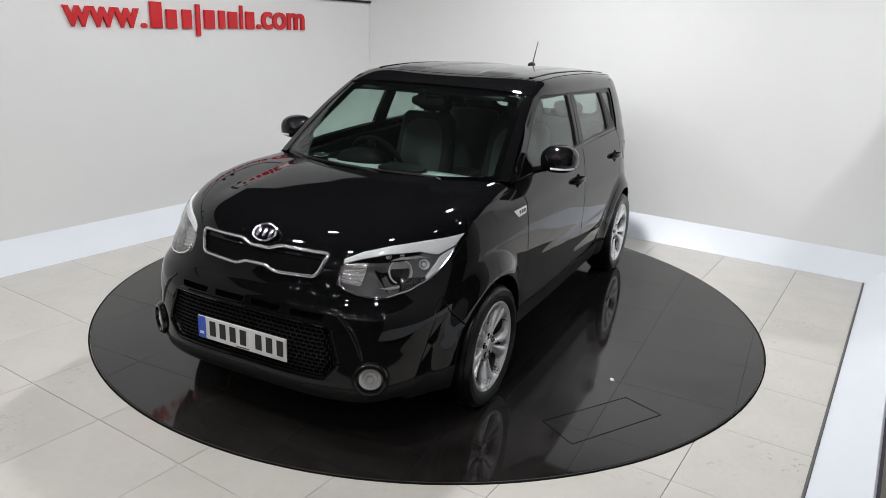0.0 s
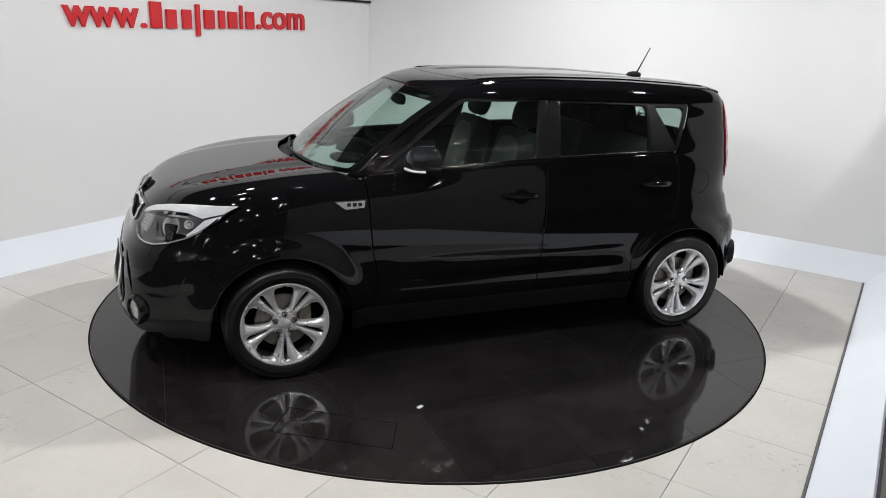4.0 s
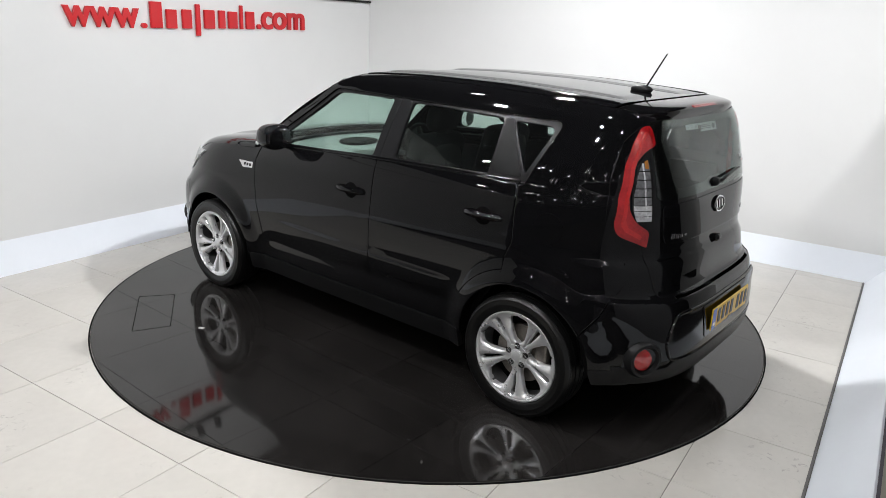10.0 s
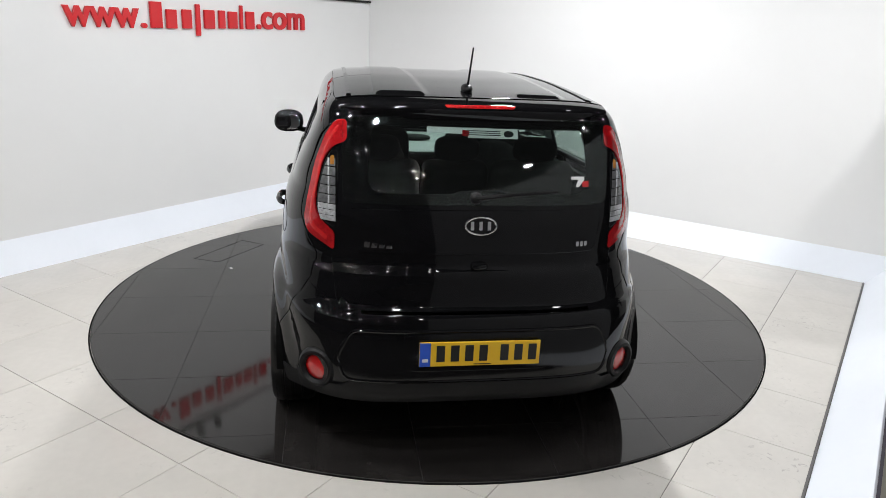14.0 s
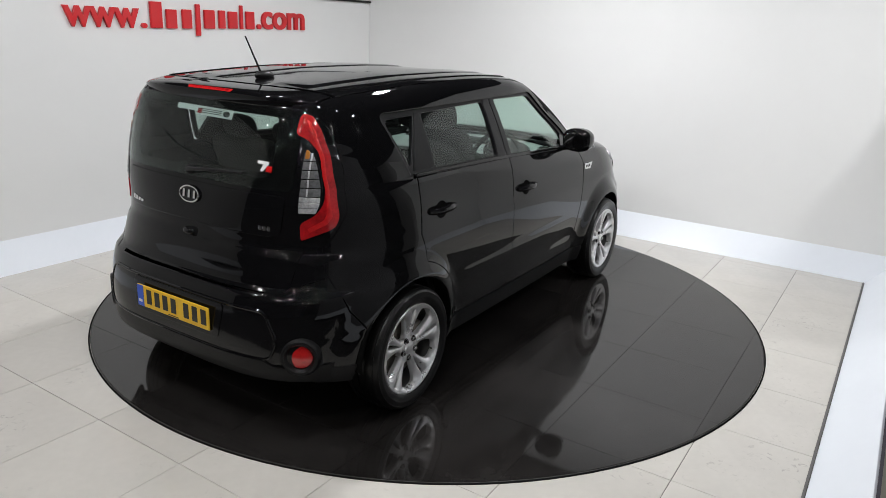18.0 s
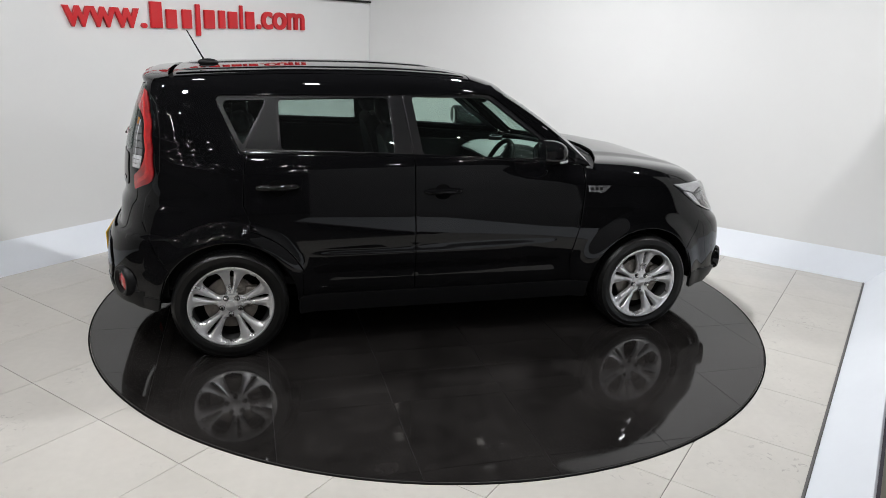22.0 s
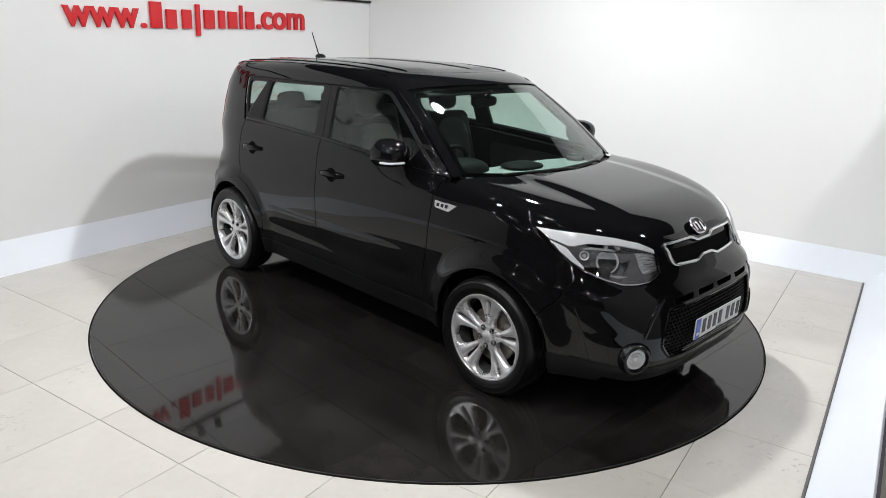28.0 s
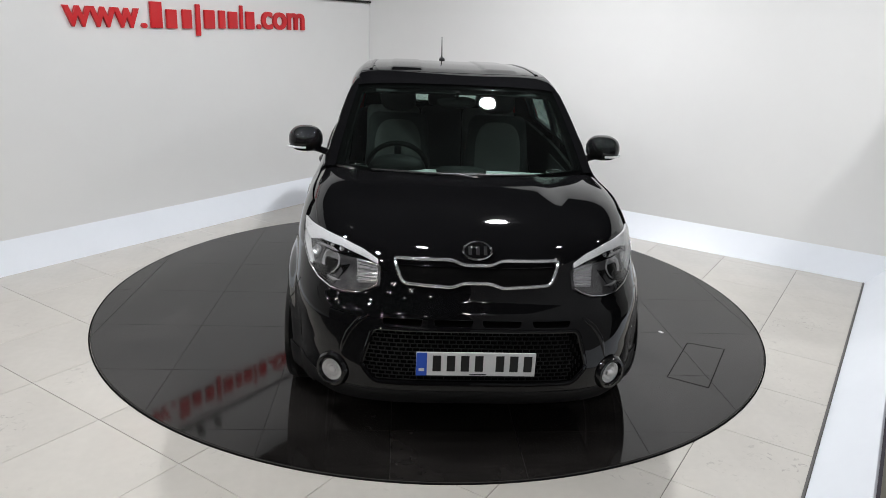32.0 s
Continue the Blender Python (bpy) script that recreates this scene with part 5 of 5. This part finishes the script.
part("fuel_flap", tube([tuple(side(1)(np.array([fx + 0.074 * math.cos(a)]), np.array([fz + 0.074 * math.sin(a)]))[0]) for a in np.linspace(0, 2 * math.pi, 40)[:-1]], 0.0013, 6, True), DARK, car, "round fuel flap outline")

# wipers
for pts in ([(1.10, 0.08, 1.068), (1.085, -0.02, 1.082), (1.07, -0.2, 1.084), (1.01, -0.50, 1.086)], [(1.04, 0.44, 1.062), (1.03, 0.40, 1.080), (1.075, 0.15, 1.084), (1.085, -0.12, 1.084)]):
    w = part("wiper", tube(pts, lambda t: 0.010 - 0.003 * t, 8), PLASTIC, car, "black windscreen wiper", smooth=True)
rw_arm = [rear(np.array([y]), np.array([z]))[0] + np.array([-d, 0, 0]) for y, z, d in ((0.02, 1.172, 0.02), (0.0, 1.178, 0.035), (-0.15, 1.190, 0.022), (-0.33, 1.20, 0.016))]
rwp = part("rear_wiper", tube([tuple(q) for q in rw_arm], lambda t: 0.011 - 0.005 * t, 8), PLASTIC, car, "black rear wiper", smooth=True)
part("pivot", blob((0.03, 0.026, 0.024), 2.4, tuple(rear(np.array([0.02]), np.array([1.170]))[0])), PLASTIC, rwp, smooth=True)
rst = panel("window_sticker", [(0.225, 1.452), (-0.165, 1.447), (-0.165, 1.408), (0.05, 1.410), (0.05, 1.425), (0.225, 1.428)], rear, STICKER, car, step=0.05, lift=-0.0015, thick=0.001, sink=0.0, hint=(-1, 0, 0), label="white dealer strip stuck inside the rear glass")
for k in range(3):
    panel("print_line", [(0.06 - 0.0 * k, 1.440 - 0.008 * k), (-0.09, 1.438 - 0.008 * k), (-0.09, 1.435 - 0.008 * k), (0.06, 1.437 - 0.008 * k)], rear, PILLAR, rst, step=0.05, lift=-0.0005, thick=0.0008, sink=0.0, hint=(-1, 0, 0))
panel("print_mark", circle(-0.125, 1.427, 0.022, 20, 0.6), rear, PILLAR, rst, step=0.05, lift=-0.0005, thick=0.0008, sink=0.0, hint=(-1, 0, 0))
panel("print_mark", [(0.075, 1.440), (0.045, 1.440), (0.045, 1.417), (0.075, 1.417)], rear, RED_LENS, rst, step=0.05, lift=-0.0005, thick=0.0008, sink=0.0, hint=(-1, 0, 0))
stk = panel("window_sticker", [(-0.395, 1.258), (-0.455, 1.258), (-0.455, 1.245), (-0.43, 1.215), (-0.415, 1.215), (-0.428, 1.245), (-0.395, 1.246)], rear, STICKER, car, step=0.05, lift=0.0105, thick=0.001, sink=0.0, hint=(-1, 0, 0), label="small white and red warranty sticker")
panel("red_band", [(-0.445, 1.24), (-0.475, 1.24), (-0.475, 1.215), (-0.445, 1.215)], rear, RED_BRIGHT, stk, step=0.05, lift=0.0105, thick=0.001, sink=0.0, hint=(-1, 0, 0))


# ---- wheels ----
slot_edge = curve([(0.045, 0.0), (0.080, 0.0), (0.092, 1.8), (0.108, 3.1), (0.160, 3.3), (0.186, 3.2), (0.195, 2.2), (0.201, 0.0), (0.212, 0.0)])
blade_edge = curve([(0.045, 36.0), (0.060, 33.0), (0.068, 25.0), (0.078, 18.6), (0.096, 17.2), (0.130, 17.8), (0.160, 19.0), (0.180, 20.6), (0.191, 23.0), (0.199, 28.5), (0.205, 36.0), (0.212, 36.0)])


def spoke(k, off, mirror):
    """One blade of a twin spoke, lofted from the hub to the rim with a crowned face."""
    bm = bmesh.new()
    rows = []
    for r in (0.045, 0.056, 0.062, 0.068, 0.074, 0.080, 0.088, 0.096, 0.104, 0.112, 0.122, 0.135, 0.148, 0.161, 0.172, 0.180, 0.187, 0.193, 0.198, 0.203, 0.212):
        a0, a1 = float(slot_edge(r)), float(blade_edge(r))
        groove = 0.006 * float(step01(0.060, 0.088, r)) * (1 - float(step01(0.196, 0.204, r)))
        rim_side = float(step01(0.058, 0.080, r)) * (1 - float(step01(0.196, 0.204, r)))
        y = -0.040 + 0.030 * (r / 0.21) ** 1.6
        row = []
        for t, d in ((0.0, -0.034), (0.0, -1.6 * groove), (0.10, -0.5 * groove), (0.30, 0.0), (0.58, -0.001 * rim_side), (0.82, -0.005 * rim_side), (1.0, -0.015 * rim_side), (1.0, -0.036)):
            ang = radians(off + 72 * k + (1 if not mirror else -1) * (a0 + (a1 - a0) * t))
            row.append(bm.verts.new((r * math.cos(ang), y + d, r * math.sin(ang))))
        rows.append(row)
    for r0, r1 in zip(rows, rows[1:]):
        for i in range(len(r0) - 1):
            bm.faces.new((r0[i], r0[i + 1], r1[i + 1], r1[i]))
    return bm


def grown(bm, k=1.065):
    """Widens a turned form about the axle."""
    bmesh.ops.scale(bm, vec=(k, 1, k), verts=bm.verts)
    return bm


def wheel(x, sign, off):
    w = empty("wheel")
    w.parent = car
    w.location = (x, sign * 0.904, 0.313)
    if sign < 0:
        w.rotation_euler = (0, 0, math.pi)
    tagged(w, "alloy wheel with five twin spokes and a black tyre")
    sidewall = [(0.214, -0.19), (0.235, -0.198), (0.28, -0.203), (0.306, -0.196), (0.318, -0.180), (0.3255, -0.165), (0.3255, -0.148), (0.321, -0.147), (0.321, -0.139), (0.326, -0.138), (0.326, -0.106), (0.321, -0.105), (0.321, -0.097), (0.326, -0.096), (0.326, -0.062), (0.321, -0.061), (0.321, -0.053), (0.3255, -0.052),
                  (0.3255, -0.036), (0.318, -0.020), (0.306, -0.004), (0.296, 0.001), (0.288, -0.001), (0.268, 0.003), (0.262, 0.0015), (0.24, -0.002), (0.230, -0.005), (0.222, -0.010), (0.214, -0.016)]
    tyre = lathe([(0.228 + (r - 0.214) * 0.8036, y) for r, y in sidewall], 80, closed=True)
    part("tyre", tyre, RUBBER, w, "black rubber tyre", smooth=True)
    blocks = bmesh.new()
    for k in range(64):
        a = 2 * math.pi * k / 64
        for yy in (-0.031, -0.168):
            m = Matrix.Rotation(-a, 4, "Y") @ Matrix.Translation((0.3100, yy, 0))
            box_bm((0.007, 0.024, 0.021), (0, 0, 0), 0.0, m, blocks)
    tagged(part("tread", blocks, RUBBER, w), kind="stuff")
    rim = part("rim", grown(lathe([(0.219, -0.016), (0.2205, -0.010), (0.218, -0.006), (0.212, -0.0065), (0.208, -0.014), (0.206, -0.03), (0.212, -0.034), (0.216, -0.026)], 72, closed=True)), ALLOY, w, smooth=True)
    part("barrel", grown(lathe([(0.2055, -0.030), (0.204, -0.06), (0.198, -0.16), (0.196, -0.19), (0.203, -0.19), (0.212, -0.10), (0.212, -0.034)], 48, closed=True)), BARREL, w, "grey inner barrel of the wheel", smooth=True)
    for k in range(5):
        for mirror in (False, True):
            part("spoke", grown(spoke(k, off, mirror)), ALLOY, rim, smooth=True)
    hubp = part("hub", lathe([(0.001, -0.031), (0.030, -0.031), (0.034, -0.0345), (0.058, -0.0345), (0.062, -0.040), (0.063, -0.07), (0.04, -0.09)], 40), ALLOY, w, smooth=True)
    part("centre_cap", lathe([(0.001, -0.026), (0.02, -0.0265), (0.027, -0.029), (0.028, -0.034)], 32), ALLOY, hubp, smooth=True)
    for k in range(5):
        a = radians(off + 72 * k + 36)
        n = lathe([(0.001, -0.022), (0.0085, -0.022), (0.0105, -0.025), (0.0105, -0.04)], 6)
        bmesh.ops.translate(n, vec=(0.052 * math.cos(a), 0, 0.052 * math.sin(a)), verts=n.verts)
        part("wheel_nut", n, CHROME, hubp)
        s = lathe([(0.012, -0.033), (0.0155, -0.033), (0.0155, -0.0365), (0.012, -0.0365)], 16, closed=True)
        bmesh.ops.translate(s, vec=(0.052 * math.cos(a), 0, 0.052 * math.sin(a)), verts=s.verts)
        part("nut_seat", s, DARK, hubp, smooth=True)
    part("brake_disc", grown(lathe([(0.05, -0.085), (0.14, -0.085), (0.14, -0.105), (0.05, -0.105)], 48, closed=True)), STEEL, w, smooth=True)
    part("brake_caliper", box_bm((0.07, 0.05, 0.13), (-0.115, -0.09, 0.03), 0.015), STEEL, w)
    part("backing", grown(lathe([(0.001, -0.12), (0.196, -0.12), (0.196, -0.19), (0.001, -0.19)], 40)), DARK, w)


for cx in (AXLE, -AXLE):
    wheel(cx, 1, 270)
    wheel(cx, -1, 93)
    for sgn in (1, -1):
        n = 30
        pts = [(cx + 0.374 * math.cos(a), 0.325 + 0.374 * math.sin(a)) for a in np.linspace(-0.02, math.pi + 0.02, n)]
        verts = [(x, sgn * y, z) for y in (0.50, 0.872) for x, z in pts] + [(cx, sgn * 0.50, 0.3)]
        faces = [(i, i + 1, n + i + 1, n + i) for i in range(n - 1)] + [(i, i + 1, 2 * n) for i in range(n - 1)]
        mesh_ob("wheel_arch_liner", verts, faces, DARK, car)

# underbody
part("underbody", box_bm((3.5, 1.40, 0.06), (0.03, 0, 0.305), 0.02), DARK, car)


# ---- cabin ----
def front_seat(sign):
    seat = part("front_seat", box_bm((0.52, 0.50, 0.16), (0.10, sign * 0.36, 0.62), 0.06, segs=4), FABRIC_DARK, car, "black and grey fabric front seat", smooth=True)
    part("seat_panel", box_bm((0.44, 0.30, 0.05), (0.10, sign * 0.36, 0.70), 0.02, segs=3), FABRIC, seat, smooth=True)
    m = Matrix.Rotation(radians(-14), 4, "Y")
    bm = box_bm((0.13, 0.50, 0.62), (0, 0, 0), 0.055, segs=4)
    for q in bm.verts:
        q.co.y *= 1 - 0.22 * max(0.0, (q.co.z + 0.05) / 0.36) ** 2
    bmesh.ops.transform(bm, matrix=Matrix.Translation((-0.235, sign * 0.36, 0.95)) @ m, verts=bm.verts)
    part("backrest", bm, FABRIC_DARK, seat, smooth=True)
    bm = blob((0.03, 0.17, 0.27), 3.2, (0.052, 0, -0.01))
    bmesh.ops.transform(bm, matrix=Matrix.Translation((-0.235, sign * 0.36, 0.95)) @ m, verts=bm.verts)
    part("backrest_panel", bm, FABRIC, seat, smooth=True)
    bm = blob((0.03, 0.20, 0.28), 3.2, (-0.052, 0, -0.01))
    bmesh.ops.transform(bm, matrix=Matrix.Translation((-0.235, sign * 0.36, 0.95)) @ m, verts=bm.verts)
    part("back_panel", bm, FABRIC, seat, smooth=True)
    bm = blob((0.055, 0.125, 0.088), 3.0, (-0.335, sign * 0.36, 1.345), m=m)
    part("headrest", bm, FABRIC_DARK, seat, smooth=True)
    for d in (-0.05, 0.05):
        part("headrest_post", tube([(-0.315, sign * 0.36 + d, 1.22), (-0.330, sign * 0.36 + d, 1.30)], 0.006, 8), CHROME, seat)


for sgn in (1, -1):
    front_seat(sgn)
bench = part("rear_bench", box_bm((0.50, 1.26, 0.16), (-0.78, 0, 0.64), 0.06, segs=4), FABRIC_DARK, car, "grey and black fabric rear bench seat", smooth=True)
m15 = Matrix.Rotation(radians(-18), 4, "Y")
for y, wdt in ((0.40, 0.44), (-0.40, 0.44), (0.0, 0.34)):
    bm = box_bm((0.13, wdt, 0.58), (0, 0, 0), 0.05, segs=4)
    bmesh.ops.transform(bm, matrix=Matrix.Translation((-1.10, y, 0.93)) @ m15, verts=bm.verts)
    part("backrest", bm, FABRIC if y else FABRIC_DARK, bench, smooth=True)
    part("headrest", blob((0.05, 0.115, 0.062), 3.0, (-1.20, y, 1.275), m=m15), FABRIC_DARK, bench, smooth=True)
    part("seat_panel", box_bm((0.42, wdt * 0.8, 0.05), (-0.78, y, 0.715), 0.02, segs=3), FABRIC if y else FABRIC_DARK, bench, smooth=True)

# dashboard
dash_top = curve([(0.45, 0.90), (0.52, 0.985), (0.62, 1.022), (0.80, 1.028), (0.95, 1.034), (1.05, 1.040)])
dash = panel("dashboard", [(1.05 - 0.22 * (y / 0.72) ** 2, y) for y in np.linspace(-0.72, 0.72, 14)] + [(0.50, y) for y in np.linspace(0.72, -0.72, 14)], lambda x, y: np.stack([x, y, dash_top(x) - 0.02 * (y / 0.7) ** 4], -1), DASH_GREY, car, step=0.05, thick=0.06, hint=(0, 0, 1), label="two-tone grey and black dashboard")
panel("dash_face", [(-0.72, 0.60), (0.72, 0.60), (0.72, 0.985), (-0.72, 0.985)], lambda y, z: np.stack([0.44 + 0.10 * (z - 0.6) / 0.38 + 0 * y, y, z], -1), DASH_BLACK, dash, step=0.08, thick=0.05, hint=(-1, 0, 0))
part("instrument_hood", blob((0.13, 0.175, 0.085), 2.4, (0.585, -0.36, 1.012)), DASH_BLACK, dash, "black instrument hood", smooth=True)
part("centre_pod", blob((0.105, 0.15, 0.020), 2.6, (0.735, 0.02, 1.038)), DASH_BLACK, dash, "black oval pod on the dashboard", smooth=True)
for sgn in (1, -1):
    part("tweeter", lathe([(0.001, 1.025), (0.045, 1.025), (0.055, 1.018), (0.055, 0.99)], 32, "z"), DASH_BLACK, dash, smooth=True)
    tw = dash.children[-1]
    tw.location = (0.74, sgn * 0.585, 0.025)
    part("ring", tube([(0.05 * math.cos(a), 0.05 * math.sin(a), 1.026) for a in np.linspace(0, 2 * math.pi, 33)[:-1]], 0.005, 6, True), CHROME, tw, smooth=True)
wheel_m = Matrix.Translation((0.42, -0.36, 0.985)) @ Matrix.Rotation(radians(-66), 4, "Y")
sw_bm = tube([(0.185 * math.cos(a), 0.185 * math.sin(a), 0) for a in np.linspace(0, 2 * math.pi, 49)[:-1]], 0.016, 10, True)
bmesh.ops.transform(sw_bm, matrix=wheel_m, verts=sw_bm.verts)
sw = part("steering_wheel", sw_bm, DASH_BLACK, car, "black three-spoke steering wheel", smooth=True)
for a in (0, 180, 270):
    bm = box_bm((0.15, 0.045, 0.022), (0.10, 0, -0.012), 0.008, segs=2)
    bmesh.ops.transform(bm, matrix=wheel_m @ Matrix.Rotation(radians(a + 90), 4, "Z"), verts=bm.verts)
    part("spoke", bm, PILLAR, sw, smooth=True)
bm = blob((0.075, 0.085, 0.028), 2.6)
bmesh.ops.transform(bm, matrix=wheel_m, verts=bm.verts)
part("airbag_cover", bm, DASH_BLACK, sw, smooth=True)
rm = part("rear_view_mirror", blob((0.022, 0.12, 0.036), 3.0, (0.40, 0.0, 1.405)), DASH_BLACK, car, "black interior mirror behind the windscreen", smooth=True)
part("stem", tube([(0.42, 0, 1.43), (0.46, 0, 1.475)], 0.012, 8), DASH_BLACK, rm, smooth=True)
for sgn in (1, -1):
    part("sun_visor", box_bm((0.15, 0.34, 0.018), (0.33, sgn * 0.33, 1.475), 0.008, Matrix.Rotation(radians(16), 4, "Y")), FABRIC_DARK, car)
    panel("door_card", [(0.80, 0.40), (0.80, 1.06), (-0.2, 1.11), (-1.17, 1.13), (-1.17, 0.75), (-0.93, 0.40)], side(sgn, -0.09), DASH_BLACK, car, step=0.10, thick=0.02, hint=(0, sgn, 0))
    panel("door_trim", rounded([(0.55, 0.80), (0.55, 1.0), (-0.15, 1.02), (-0.15, 0.80)], 0.05), side(sgn, -0.118), FABRIC_DARK, car, step=0.10, thick=0.01, hint=(0, sgn, 0))
    panel("boot_side", [(-1.17, 0.40), (-1.17, 1.13), (-1.62, 1.15), (-1.70, 0.70), (-1.66, 0.40)], side(sgn, -0.10), DASH_BLACK, car, step=0.10, thick=0.02, hint=(0, sgn, 0))
panel("headliner", [(0.28, -0.54), (0.28, 0.54), (-1.60, 0.54), (-1.60, -0.54)], lambda x, y: roof_top(x, y) + np.array([0, 0, -0.045]), material("headlining", (0.03, 0.03, 0.03), 0.9, 0, 0.08, 20, 0.3, 500), car, step=0.1, thick=0.015, hint=(0, 0, 1))
part("cabin_floor", box_bm((2.9, 1.5, 0.05), (-0.35, 0, 0.40), 0.01), FABRIC_DARK, car)
part("parcel_shelf", box_bm((0.42, 1.16, 0.02), (-1.45, 0, 1.03), 0.008), FABRIC_DARK, car)


# ---- floor tiles ----
def floor_tiles():
    bm = box_bm((PITCH - 0.003, PITCH - 0.003, 0.012), (0, 0, -0.006), 0.0012, segs=1)
    me = bpy.data.meshes.new("tile")
    bm.to_mesh(me)
    bm.free()
    me.materials.append(TILE)
    turn = Matrix.Rotation(radians(TURN), 4, "Z")

    def put(u, v, su, sv):
        c = room(u, v)
        corners = [room(u + a * su * PITCH / 2, v + b * sv * PITCH / 2) for a in (-1, 1) for b in (-1, 1)]
        if max(q.length for q in corners) < DISC - 0.02:
            return
        if max(q.y for q in corners) < FRONT_Y + 0.01:
            return
        if min(q.y for q in corners) < FRONT_Y:
            half_u, half_v = su * PITCH / 2 - 0.0015, sv * PITCH / 2 - 0.0015
            loop = [room(u + a * half_u, v + b * half_v) for a, b in ((-1, -1), (1, -1), (1, 1), (-1, 1))]
            cut = []
            for p, q in zip(loop, loop[1:] + loop[:1]):
                if p.y >= FRONT_Y:
                    cut.append(p)
                if (p.y - FRONT_Y) * (q.y - FRONT_Y) < 0:
                    cut.append(p.lerp(q, (FRONT_Y - p.y) / (q.y - p.y)))
            n = len(cut)
            down = Vector((0, 0, -0.012))
            mesh_ob("tile", [p + down for p in cut] + cut, [tuple(range(n))[::-1], tuple(range(n, 2 * n))] + [(k, (k + 1) % n, n + (k + 1) % n, n + k) for k in range(n)], TILE, floor)
            return
        ob = new("tile", me)
        ob.matrix_world = Matrix.Translation(c) @ turn @ Matrix.Diagonal((su, sv, 1, 1))
        ob.parent = floor

    for i in range(-5, 5):
        u0, u1 = 0.30 + PITCH * i, 0.30 + PITCH * (i + 1)
        u0, u1 = max(u0, SIDE_U + 0.004), min(u1, RIGHT_U - 0.012)
        if u1 - u0 < 0.03:
            continue
        for j in range(-8, 5):
            v0, v1 = max(PITCH * j, -3.35), min(PITCH * (j + 1), BACK_V - 0.004)
            if v1 - v0 > 0.03:
                put((u0 + u1) / 2, (v0 + v1) / 2, (u1 - u0) / PITCH, (v1 - v0) / PITCH)


floor_tiles()

SPIN = [(0, 242.57), (3, 211.53), (6, 180.76), (9, 150.27), (11, 129.84), (13, 108.92), (17, 67.09), (19, 46.32), (23, 5.01), (25.5, -19.44), (28, -45.01), (30, -65.82), (32, -86.79)]
CAR_X, CAR_Y = -0.0834, 0.0909


def motions():
    turning = curve(SPIN)
    rows, car_rows = [], []
    for k in range(33):
        m = Matrix.Rotation(radians(float(turning(k))), 4, "Z")
        rows.append((k, m))
        car_rows.append((k, m @ Matrix.Translation((CAR_X, CAR_Y, 0.006))))
    walk(turntable, rows)
    walk(car, car_rows)


motions()
